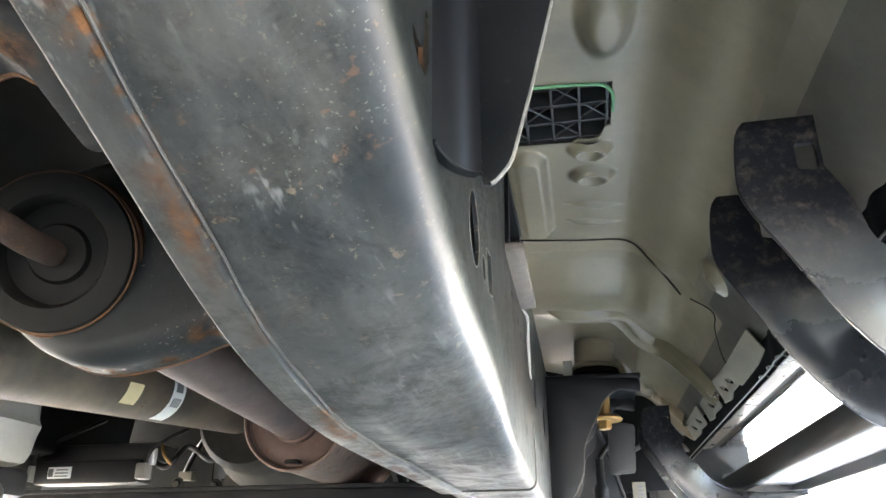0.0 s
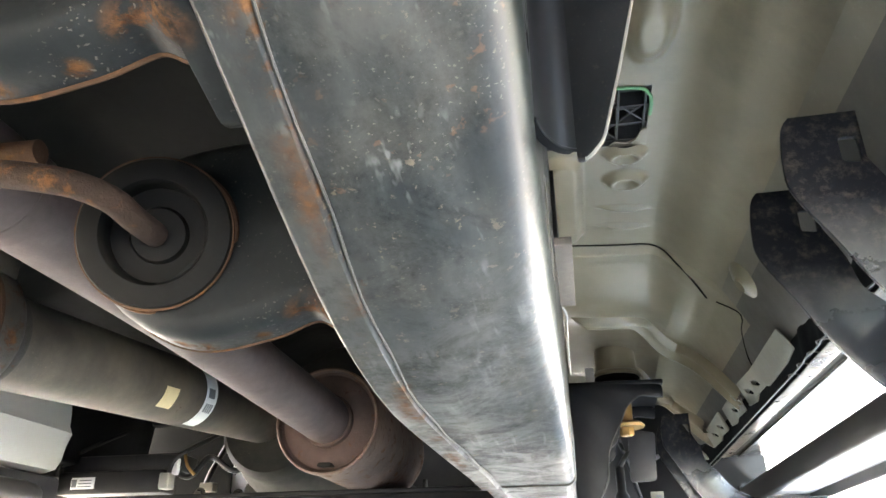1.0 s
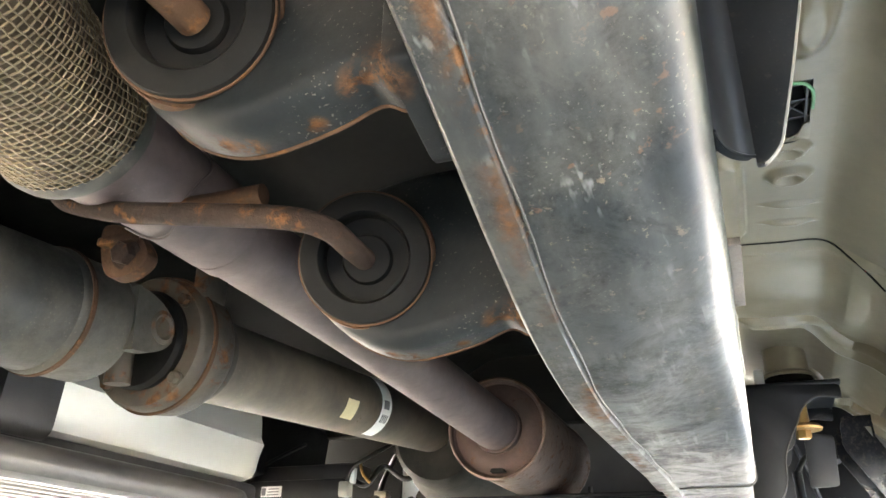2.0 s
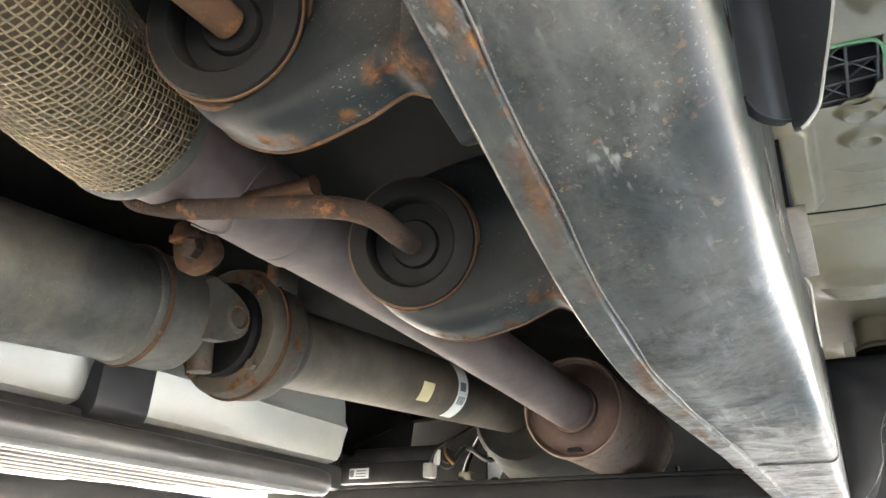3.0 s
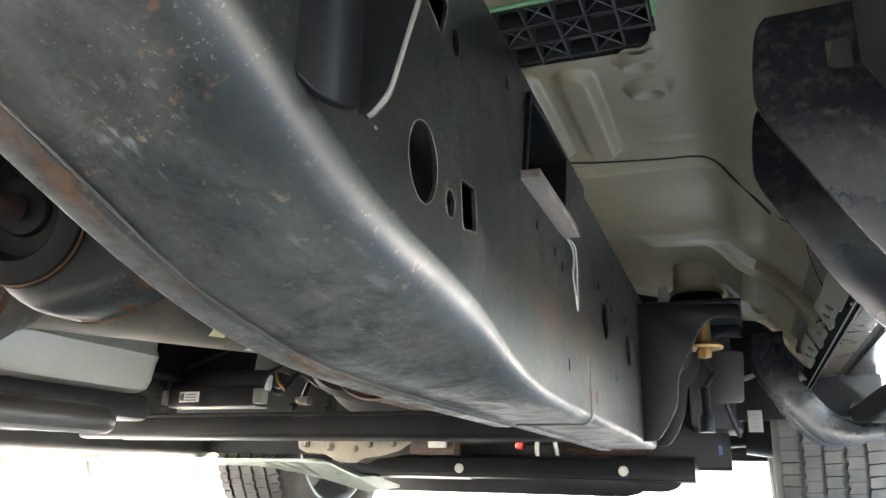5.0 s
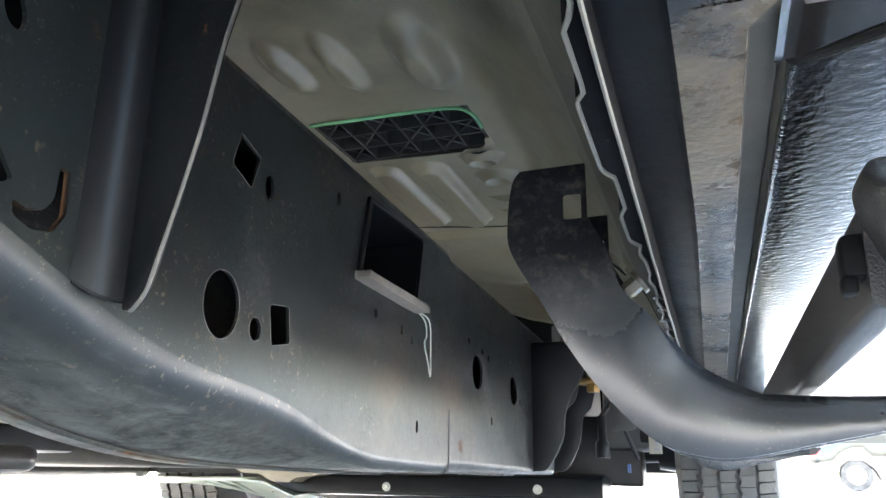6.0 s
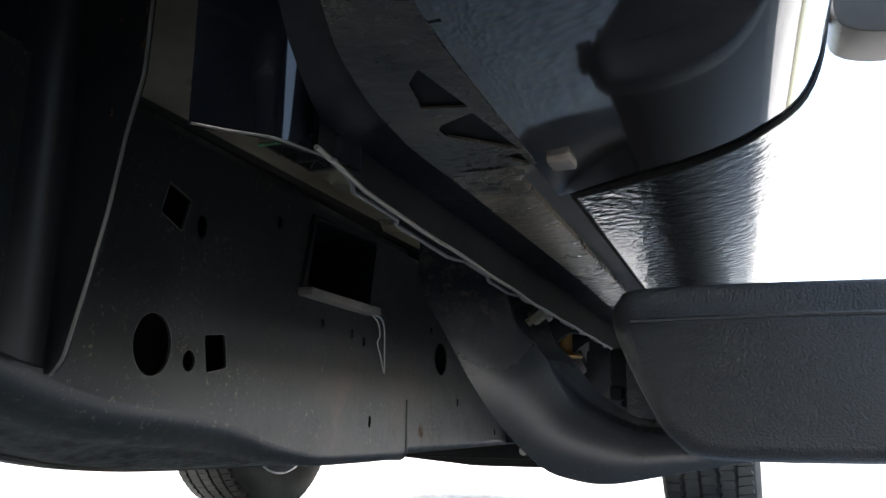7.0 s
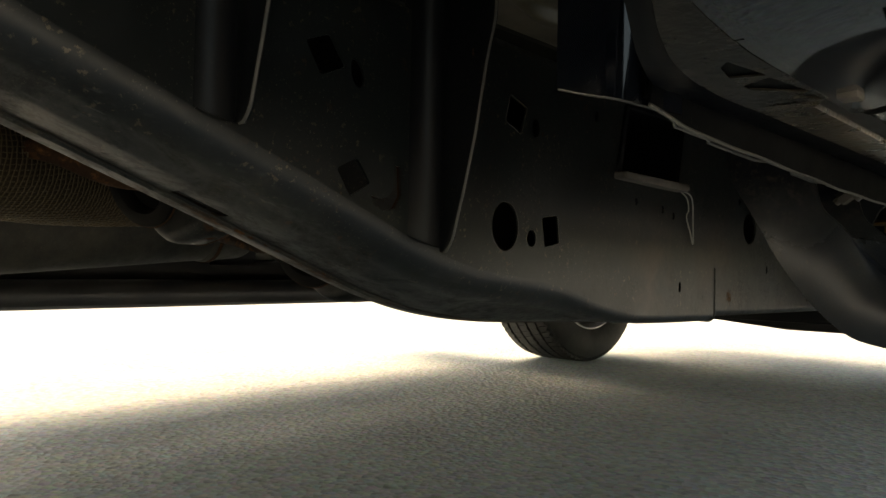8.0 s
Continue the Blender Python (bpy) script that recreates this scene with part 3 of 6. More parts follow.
def rail_shell(y0, y1, inset, steps, lift=0.0, lower=True, drain=False):
    """The channel round the corner, bottom, inner flange, inner wall and top of the rail."""
    secs, ys = [], sorted({y0 + (y1 - y0) * i / steps for i in range(steps + 1)} | (set(DRAIN) if drain else set()))
    for y in ys:
        zb, zt, f = rail_bottom(y) + lift, rail_top(y) - inset, FACE - inset
        tuck = 0.014 * min(1.0, max(0.0, (y - 0.55) / 0.3))
        s = corner_arc(y, lift, inset)
        s += [(-0.1405, zb), (-0.146 + 0.3 * tuck, zb), (-0.160 + 0.9 * tuck, zb), (-0.164 + tuck, zb), (-0.167 + tuck, zb - 0.0005), (-0.169 + tuck, zb - 0.0035), (-0.1700 + tuck, zb - 0.0036), (-0.1884 + tuck, zb - 0.0036), (-0.189 + tuck, zb - 0.0035),
              (-0.1915 + tuck, zb - 0.001), (-0.1915 + tuck, zb + 0.003), (-0.189 + tuck, zb + 0.005), (-0.172 + tuck, zb + 0.006),
              (-0.170 + tuck, zb + 0.012), (-0.170 + tuck, zt - 0.015), (-0.160 + tuck, zt), (f - 0.012, zt), (f - 0.003, zt - 0.004), (f, zt - 0.012)]
        secs.append([(a, y, b) for a, b in (s[:28] if lower else s[27:])])
    bm = sweep(secs)
    if drain:
        bmesh.ops.delete(bm, geom=[q for q in bm.faces if DRAIN[0] < q.calc_center_median().y < DRAIN[1] and -0.160 < q.calc_center_median().x < -0.146], context="FACES")
    return bm


def rail_wall(y0, y1, inset, steps, holes, lift=0.0):
    ys = [y0 + (y1 - y0) * i / steps for i in range(steps + 1)]
    outline = [(y, rail_bottom(y) + lift + rail_lift(y) + corner_r(y)) for y in ys] + [(y, rail_top(y) - inset - 0.012) for y in reversed(ys)]
    return prism(outline, FACE - inset - 0.003, FACE - inset, "x", 0.0, holes=holes)


rail = thing("frame_rail", (-0.12, 0.4, 0.33), "satin black steel frame rail, dusty, scuffed and rust spotted", "frame rail")
BOX_HOLE = [(0.679, 0.572), (0.838, 0.574), (0.819, 0.487), (0.660, 0.487)]
main_holes = [ellipse(0.436, 0.411, 0.022, 0.0255, 28), ellipse(0.481, 0.4005, 0.0085, 0.0095, 16),
              rounded([(0.499, 0.424), (0.529, 0.428), (0.534, 0.397), (0.505, 0.391)], 0.004, 3),
              rounded([(0.441, 0.549), (0.470, 0.539), (0.460, 0.509), (0.433, 0.520)], 0.003, 3),
              ellipse(0.486, 0.5195, 0.0065, 0.0105, 14), ellipse(0.608, 0.552, 0.004, 0.007, 12),
              rounded(BOX_HOLE, 0.006, 3), ellipse(0.831, 0.3465, 0.0038, 0.0075, 12), ellipse(0.705, 0.457, 0.0038, 0.0055, 12),
              ellipse(0.777, 0.452, 0.0042, 0.006, 12), ellipse(0.809, 0.445, 0.004, 0.006, 12),
              rounded([(0.214, 0.447), (0.236, 0.458), (0.251, 0.438), (0.229, 0.425)], 0.003, 3),
              rounded([(0.279, 0.456), (0.286, 0.456), (0.2875, 0.430), (0.280, 0.418), (0.266, 0.4155), (0.254, 0.420), (0.252, 0.428), (0.262, 0.4255), (0.272, 0.428), (0.278, 0.436)], 0.002, 3),
              rounded([(0.180, 0.545), (0.205, 0.555), (0.222, 0.532), (0.196, 0.520)], 0.003, 3), ellipse(0.234, 0.529, 0.007, 0.012, 14, 0.3)]
front_holes = [ellipse(1.091, 0.4415, 0.0265, 0.0255, 24), ellipse(1.314, 0.436, 0.0265, 0.0252, 24), ellipse(1.169, 0.374, 0.004, 0.007, 12),
               ellipse(1.116, 0.477, 0.0045, 0.0055, 10), ellipse(1.151, 0.471, 0.0045, 0.0055, 10), ellipse(1.048, 0.483, 0.0045, 0.0055, 10),
               ellipse(1.295, 0.481, 0.0045, 0.0055, 10), ellipse(1.359, 0.4185, 0.004, 0.006, 10), ellipse(1.378, 0.321, 0.004, 0.006, 10)]
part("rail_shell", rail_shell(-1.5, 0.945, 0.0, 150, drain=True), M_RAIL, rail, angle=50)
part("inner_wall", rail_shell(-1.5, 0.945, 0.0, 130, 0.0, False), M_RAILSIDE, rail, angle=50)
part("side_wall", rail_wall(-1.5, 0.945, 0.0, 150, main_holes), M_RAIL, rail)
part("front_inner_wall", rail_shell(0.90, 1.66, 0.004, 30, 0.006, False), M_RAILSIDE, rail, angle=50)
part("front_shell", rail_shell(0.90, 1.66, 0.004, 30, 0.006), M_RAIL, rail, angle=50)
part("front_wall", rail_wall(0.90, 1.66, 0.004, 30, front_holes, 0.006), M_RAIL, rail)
part("end_cap", prism(rounded([(-0.172, 0.292), (-0.066, 0.292), (-0.066, 0.572), (-0.172, 0.572)], 0.012), 1.655, 1.661), M_RAIL, rail)
arc = [(x + 0.0004, 0.9465, z - 0.0004) for x, z in corner_arc(0.946)]
part("weld_bead", tube([(-0.0600, 0.9468, 0.375), (-0.0597, 0.947, 0.350)] + arc + [(-0.12, 0.9465, rail_bottom(0.946) - 0.0004), (-0.150, 0.9465, rail_bottom(0.946) - 0.0004)], 0.0015, 8, smooth=False), M_WELD, rail, "pale uneven weld bead")
seam = [-0.35 + 0.03 * i for i in range(42)]
part("seam_edge", tube([(-0.1658 + 0.014 * min(1.0, max(0.0, (y - 0.55) / 0.3)) + 0.0012 * math.sin(y * 47), y, rail_bottom(y) - 0.0012) for y in seam], 0.0010, 6, smooth=False), M_WELD, rail, "pale lapped seam edge")

for hole in main_holes[:4]:
    ring = [(FACE + 0.0001, y, z) for y, z in hole]
    part("hole_edge", tube(ring + ring[:1], 0.00035, 6, smooth=False, caps=False), M_CUTEDGE, rail, "pale worn hole edge")
slot = sweep([[(x, y, z) for y, z in main_holes[12]] for x in (-0.0606, -0.0650)], close=True)
part("slot_wall", slot, M_SLEEVE, rail, "rusted wall of the hooked slot")
# opening with its liner and dusty lip
liner = sweep([[(x, y, z) for y, z in rounded(BOX_HOLE, 0.006, 3)] for x in (-0.0585, -0.150)], close=True)
part("opening_liner", liner, M_PLATE, rail)
lip = prism(rounded([(0.650, 0.4905), (0.650, 0.4815), (0.775, 0.4790), (0.8225, 0.4790), (0.8225, 0.4885), (0.66, 0.4895)], 0.0025, 3), FACE - 0.002, -0.043, "x", 0.0015)
part("opening_lip", lip, M_LIP, rail, "dusty pale lip under the opening")
lip = prism([(0.652, 0.488), (0.660, 0.488), (0.679, 0.573), (0.838, 0.575), (0.838, 0.578), (0.673, 0.578)], FACE - 0.002, -0.056, "x", 0.001)
part("opening_rim", lip, M_PLATE, rail)
# the two folded gusset plates that carry the cab mount
GUSSET = [(-0.0400, 0.381), (-0.0350, 0.3812), (-0.0265, 0.3905), (-0.0135, 0.437), (-0.001, 0.487), (0.009, 0.5435), (0.0185, 0.580), (0.021, 0.665), (-0.0400, 0.665)]


def gusset(at, rise, out):
    """Flange on the rail, wide rounded fold, and the plate that stands out from it, the light on its cut edge painted
    pale.
    """
    top = 0.665
    outline = [(x + (out if x > -0.04 else 0.0), min(top, z + rise)) for x, z in GUSSET]
    pts = rounded(outline, 0.007, 4)
    ob = part("gusset", prism(pts, at, at + 0.005, "y", 0.0012), M_GUSSET, rail)
    low = 0.381 + rise
    turn = [math.pi / 2 * k / 12 for k in range(13)]
    fold = [(-0.0606, at - 0.0290)] + [(-0.0604 + 0.0204 * (1 - math.cos(a)), at - 0.0260 + 0.0260 * math.sin(a)) for a in turn]
    skin = []
    for x, y in fold:
        foot = max(low + 0.0005, rail_bottom(y) + rail_lift(y) + corner_r(y) - 0.002 * (x + 0.06) / 0.02)
        skin.append([(x, y, foot), (x, y, top), (x - 0.004, y + 0.0035, top), (x - 0.004, y + 0.0035, foot)])
    part("fold", sweep(skin, close=True, caps=True), M_PLATE, ob)
    part("weld", tube([(q[0][0] + 0.0002, q[0][1], q[0][2]) for q in skin[3:]], 0.0010, 8, smooth=False), M_GUSSET, ob)
    edge = [p for p in pts if p[0] > -0.037 and p[1] < top - 0.001]
    # Pale tube paints in the light that the bare plate edge catches.
    part("lit_edge", tube([(x + 0.0002, at + 0.0015, z) for x, z in edge], 0.0014, 8, smooth=False), M_CUTEDGE, ob, "pale bare cut edge, the light on it painted in")


gusset(0.317, 0.0, 0.0)
gusset(0.107, 0.084, 0.003)
top_pts = [(-0.062, 0.335), (0.018, 0.335), (0.018, 0.112), (-0.062, 0.112)]
part("mount_top", prism(top_pts, 0.662, 0.668, "z", 0.001), M_PLATE, rail)
# Black plate added to cover the pale floor above the rail.
part("closing_plate", prism([(0.04, 0.590), (0.336, 0.590), (0.336, 0.668), (0.04, 0.668)], -0.068, -0.062, "x", 0.001), M_PLATE, rail)
# left rail of the same frame, and the cross members
wire = thing("wire_clip", (-0.057, 0.845, 0.44), "bent white wire clip stuck on the frame rail", "clip")
part("wire", tube([(-0.0592, 0.826, 0.482), (-0.054, 0.845, 0.478), (-0.0545, 0.857, 0.466), (-0.055, 0.860, 0.440), (-0.055, 0.8605, 0.408),
                   (-0.0555, 0.852, 0.425), (-0.0555, 0.840, 0.445), (-0.0552, 0.846, 0.456), (-0.0545, 0.838, 0.472), (-0.0592, 0.826, 0.482)], 0.0010, 8, per=6), M_WIRE, wire)

left_rail = thing("frame_rail", (-0.9, 0.9, 0.4), "black steel frame rail on the far side, in shade", "frame rail")
part("rail_shell", box(-1.42, -1.28, -1.5, 1.7, 0.36, 0.60, 0.015), M_RAIL, left_rail)


# ---- exhaust hangers ----
def hanger(at):
    ob = thing("exhaust_hanger", at, "rusty black hanger bracket with a round rubber bushing", "exhaust hanger", "exhaust hangers on the rail")
    c = Vector((-0.308, 0.377, 0.385))
    arm = [(-0.364, 0.412), (-0.362, 0.385), (-0.349, 0.357), (-0.320, 0.334), (-0.285, 0.3235), (-0.240, 0.330), (-0.212, 0.3395), (-0.196, 0.333),
           (-0.184, 0.3385), (-0.168, 0.3385), (-0.168, 0.450), (-0.215, 0.462), (-0.27, 0.465), (-0.325, 0.455), (-0.353, 0.437)]
    pts = smooth_outline(arm, 5)
    n_pts = len(pts)
    area = sum(pts[i][0] * pts[(i + 1) % n_pts][1] - pts[(i + 1) % n_pts][0] * pts[i][1] for i in range(n_pts))
    inward = []
    for i in range(n_pts):
        run = (Vector(pts[(i + 1) % n_pts]) - Vector(pts[i - 1])).normalized()
        inward.append(Vector((-run.y, run.x)) * (1 if area > 0 else -1))
    rings = [[(p[0] + w.x * d, y, p[1] + w.y * d) for p, w in zip(pts, inward)] for d, y in
             ((0.0135, 0.3880), (0.0100, 0.3884), (0.0065, 0.3897), (0.0035, 0.3920), (0.0013, 0.3955), (0.0002, 0.400), (0.0, 0.405), (0.0, 0.4215), (0.0004, 0.4225), (0.0030, 0.4225), (0.0034, 0.4215), (0.0034, 0.406), (0.0060, 0.3965))]
    body = sweep(rings, close=True)
    body.verts.ensure_lookup_table()
    body.faces.new([body.verts[i] for i in range(n_pts)])
    part("arm", body, M_ARM, ob, angle=60)
    low = smooth_line([(a, 0.4225, b) for a, b in arm[0:9]], 6)
    part("rust_edge", tube([(p.x, p.y, p.z + 0.0012) for p in low], 0.0021, 8, smooth=False), M_ORANGE, ob, "rusted lower edge of the flange")
    part("foot", prism(rounded([(0.386, 0.336), (0.410, 0.333), (0.455, 0.321), (0.466, 0.325), (0.462, 0.338), (0.420, 0.400), (0.386, 0.430)], 0.006), -0.196, -0.166, "x", 0.005, 3), M_ARM, ob, "rust spotted foot on the rail")
    n = Vector((0.24, -0.93, -0.27)).normalized()
    base = c + Vector((0.0, 0.006, 0.006))
    part("sleeve", lathe([(0.040, -0.012), (0.0505, -0.012), (0.0512, -0.006), (0.0508, 0.004), (0.0500, 0.0085), (0.042, 0.0085)], base + Vector((0.0006, 0.0, -0.0010)), n, 56, closed=True), M_SLEEVE, ob, "rust edged steel sleeve")
    part("rim", lathe([(0.0482, 0.0150), (0.0490, 0.0142), (0.0497, 0.0150), (0.0493, 0.0162), (0.0484, 0.0164)], base, n, 56, closed=True), M_SLEEVE, ob, "thin rust brown rim round the rubber")
    prof = [(0.0, 0.005), (0.0468, 0.005), (0.0486, 0.0085), (0.0488, 0.0155), (0.0472, 0.0185), (0.040, 0.0203), (0.0340, 0.0200), (0.0322, 0.0180), (0.0312, 0.010), (0.0308, -0.006),
            (0.0195, -0.006), (0.0188, 0.006), (0.0170, 0.0088), (0.0, 0.0095)]
    part("bushing", lathe(prof, base, n, 56), M_RUBBER, ob, "black rubber bushing with brown dust")
    return ob


far_hanger = hanger((-0.30, 0.39, 0.385))
copy_thing(far_hanger, Matrix.Translation((-0.311, 0.192, 0.447)))

# ---- exhaust line ----
exhaust = thing("exhaust_pipe", (-0.445, 0.7, 0.43), "brown heat tinted exhaust pipe with muffler and braided flex", "exhaust")
part("pipe", tube([(-0.485, 0.27, 0.470), (-0.500, 0.45, 0.480), (-0.506, 0.69, 0.482), (-0.490, 0.95, 0.464), (-0.464, 1.21, 0.4380)], 0.0405, 40, per=10), M_PIPE, exhaust)
part("collar", tube([(-0.476, 0.225, 0.464), (-0.485, 0.27, 0.470), (-0.493, 0.36, 0.476), (-0.499, 0.44, 0.4795)], lambda t: 0.0525 - 0.009 * min(1.0, t * 1.6), 40), M_PIPE, exhaust)
part("seam", tube([(-0.4925 + 0.0450 * math.cos(a), 0.355 + 0.01 * math.sin(a * 3), 0.4755 + 0.0450 * math.sin(a)) for a in (i * 0.4 - 2.2 for i in range(9))], 0.0012, 6), M_PIPE, exhaust)
axis = Vector((0.010, 1.0, -0.012)).normalized()
cat_at = Vector((-0.463, 1.195, 0.4380))
prof = [(0.0838, -0.004), (0.0860, -0.007), (0.0885, -0.005), (0.0893, 0.002), (0.0880, 0.008), (0.0865, 0.012), (0.0865, 0.345), (0.0880, 0.349),
        (0.0885, 0.356), (0.086, 0.362), (0.06, 0.368), (0.038, 0.372), (0.038, 0.40)]
cat = part("muffler", lathe(prof, cat_at, axis, 64), M_CAT, exhaust, "rust brown cylindrical muffler")
part("end_disc", lathe([(0.0385, 0.004), (0.050, 0.001), (0.066, 0.002), (0.079, 0.008), (0.083, 0.006), (0.0845, -0.003)], cat_at, axis, 56), M_SCORCH, cat, "scorched muffler end disc")
part("neck", lathe([(0.0400, -0.010), (0.0435, -0.008), (0.0445, 0.002), (0.047, 0.004)], cat_at, axis, 40), M_SCORCH, cat)
part("drain_notch", prism(rounded([(-0.474, 0.3620), (-0.448, 0.3620), (-0.451, 0.3680), (-0.471, 0.3680)], 0.002), 1.183, 1.200, "y", 0.001), M_RUBBER, cat, "black scorched drain")
part("lock_seam", tube([(-0.388, 1.215, 0.480), (-0.385, 1.36, 0.478), (-0.384, 1.53, 0.476)], 0.0013, 6), M_SCORCH, cat)
part("outlet_pipe", tube([(-0.459, 1.56, 0.434), (-0.460, 1.60, 0.436), (-0.463, 1.68, 0.446)], 0.0375, 28), M_PIPE, exhaust)
# braided flex
FLEX = [(-0.482, 0.250, 0.468), (-0.455, 0.170, 0.463), (-0.418, 0.09, 0.462), (-0.375, 0.0, 0.468), (-0.335, -0.09, 0.48)]
part("flex_core", tube(FLEX, lambda t: 0.0545 if t > 0.04 else 0.048, 32, per=10), M_BRAID_IN, exhaust, "dull brass flex core")
flex_path = smooth_line(FLEX, 10)


def flex_frame(t):
    i = min(int(t * (len(flex_path) - 1)), len(flex_path) - 2)
    k = t * (len(flex_path) - 1) - i
    p = flex_path[i].lerp(flex_path[i + 1], k)
    d = (flex_path[i + 1] - flex_path[i]).normalized()
    side = d.cross(Vector((0, 0, 1))).normalized()
    return p, side, side.cross(d)


braid = bmesh.new()
for strand in range(64):
    pts = []
    for i in range(61):
        t = 0.03 + 0.97 * i / 60
        a = 2 * math.pi * strand / 64 + t * 1.5 + 0.006 * (1 if i % 2 else -1)
        p, s, u = flex_frame(t)
        pts.append(p + (s * math.cos(a) + u * math.sin(a)) * 0.0572)
    tube(pts, 0.0006, 4, braid, caps=False, smooth=False)
for start in range(3):
    pts = []
    for i in range(23 * 32 + 1):
        t = 0.03 + 0.97 * i / (23 * 32)
        a = 2 * math.pi * start / 3 - 2 * math.pi * i / 32
        p, s, u = flex_frame(t)
        pts.append(p + (s * math.cos(a) + u * math.sin(a)) * (0.0564 + (0.0012 if i % 2 else 0.0)))
    tube(pts, 0.0007, 4, braid, caps=False, smooth=False)
tagged(part("braid", braid, M_BRAID, exhaust, "woven steel wire braid"), kind="stuff")
part("flex_ring", lathe([(0.046, -0.006), (0.0580, -0.006), (0.0590, 0.0), (0.0575, 0.008), (0.046, 0.008)], FLEX[0], (-0.3, 1, 0), 40, closed=True), M_SHAFT_D, exhaust)
# hanger rods
rod = part("hanger_rod", tube([(-0.306, 0.372, 0.387), (-0.303, 0.345, 0.384), (-0.306, 0.318, 0.386), (-0.330, 0.302, 0.391), (-0.40, 0.298, 0.404), (-0.47, 0.300, 0.4190), (-0.525, 0.304, 0.438),
                               (-0.548, 0.309, 0.452), (-0.553, 0.316, 0.464), (-0.538, 0.332, 0.470), (-0.500, 0.345, 0.465), (-0.480, 0.35, 0.455)], 0.0082, 16), M_RUSTY, exhaust, "rusty bent hanger rod")
part("stub_rod", tube([(-0.480, 0.345, 0.452), (-0.47, 0.35, 0.447), (-0.44, 0.352, 0.4465), (-0.388, 0.354, 0.447)], 0.0085, 14), M_ORANGE, exhaust, "orange rusted rod end")
part("near_rod", tube([(-0.316, 0.176, 0.449), (-0.3165, 0.150, 0.449), (-0.325, 0.125, 0.456), (-0.345, 0.095, 0.470), (-0.365, 0.06, 0.475)], 0.0105, 16), M_ORANGE, exhaust, "thick orange rusted rod")
part("near_stub", tube([(-0.335, 0.140, 0.462), (-0.352, 0.115, 0.468), (-0.375, 0.09, 0.472)], 0.0105, 16), M_ORANGE, exhaust, "thick orange rusted rod end")
clamp = part("clamp", prism(smooth_outline([(-0.590, 0.470), (-0.565, 0.468), (-0.540, 0.450), (-0.532, 0.432), (-0.545, 0.420), (-0.568, 0.418), (-0.582, 0.432)], 4), 0.394, 0.408, "y", 0.002), M_ORANGE, exhaust, "orange rusted clamp")
part("clamp_tab", box(-0.585, -0.545, 0.385, 0.41, 0.448, 0.456, 0.002), M_ORANGE, clamp)
part("clamp_bolt", hexbolt((-0.555, 0.394, 0.438), (0.2, -1, -0.2), 0.0105, 0.012, washer=0.014), M_RUSTY, clamp, "rusty hex bolt")
part("clamp_band", lathe([(0.040, -0.01), (0.0435, -0.01), (0.0435, 0.01), (0.040, 0.01)], (-0.5, 0.455, 0.4805), (0, 1, 0), 40, closed=True), M_PIPE, exhaust)

# ---- drive shaft ----
SH = Vector((-0.738, 0.0, 0.396))
SD = Vector((0.0, 1.0, 0.086)).normalized()


def on_shaft(y):
    return SH + SD * (y / SD.y)


shaft = thing("drive_shaft", tuple(on_shaft(0.66)), "two piece steel drive shaft with rusted joint yokes", "drive shaft")
part("rear_tube", lathe([(0.0, -1.2), (0.066, -1.2), (0.066, -0.012), (0.0685, -0.009), (0.0695, 0.0), (0.0685, 0.009), (0.067, 0.012), (0.067, 0.055), (0.064, 0.066), (0.0, 0.066)],
                         on_shaft(0.475), SD, 56), M_SHAFT_D, shaft, "dark grey rear shaft tube")
part("rust_ring", lathe([(0.064, -0.004), (0.0705, -0.003), (0.071, 0.0), (0.0705, 0.003), (0.064, 0.004)], on_shaft(0.475), SD, 56, closed=True), M_ORANGE, shaft, "orange rust ring at the weld")
for side in (1, -1):
    ears = []
    for i in range(9):
        t = i / 8
        w = 0.036 * math.sqrt(max(0.02, 1 - t * t * 0.9))
        c = on_shaft(0.535 + 0.075 * t)
        lat = Vector((1, 0, 0)) * side
        upv = lat.cross(SD)
        o = c + lat * (0.060 - 0.012 * t)
        ears.append([tuple(o + upv * (w * a) + lat * (0.008 * b)) for a, b in ((-1, -1), (1, -1), (1, 1), (-1, 1))])
    ear = part("rear_yoke_ear", sweep(ears, close=True, caps=True), M_SHAFT_D, shaft)
    part("bearing_cap", lathe([(0, 0), (0.020, 0), (0.020, 0.006), (0.015, 0.008), (0.012, 0.005), (0, 0.005)], on_shaft(0.585) + Vector((side * 0.057, 0, 0)), (side, 0, 0), 24), M_YOKE, ear, "cast bearing cap")
part("cross_pin", lathe([(0, -0.055), (0.015, -0.055), (0.015, 0.055), (0, 0.055)], on_shaft(0.59), (1, 0, 0), 20), M_YOKE, shaft)
part("cross_post", lathe([(0, -0.06), (0.015, -0.06), (0.015, 0.06), (0, 0.06)], on_shaft(0.59), (0, -0.086, 1), 20), M_YOKE, shaft)
part("seal_disc", lathe([(0, 0), (0.058, 0), (0.062, 0.006), (0.060, 0.02), (0, 0.02)], on_shaft(0.615), SD, 48), M_RUBBER, shaft, "black rubber joint seal")
part("front_yoke", lathe([(0.060, -0.035), (0.080, -0.035), (0.0845, -0.028), (0.086, 0.0), (0.084, 0.026), (0.078, 0.036), (0.062, 0.042), (0.0585, 0.05), (0.058, 0.06), (0, 0.06), (0, 0.02), (0.058, 0.01)],
                          on_shaft(0.665), SD, 56), M_YOKE, shaft, "rust edged cast yoke ring")
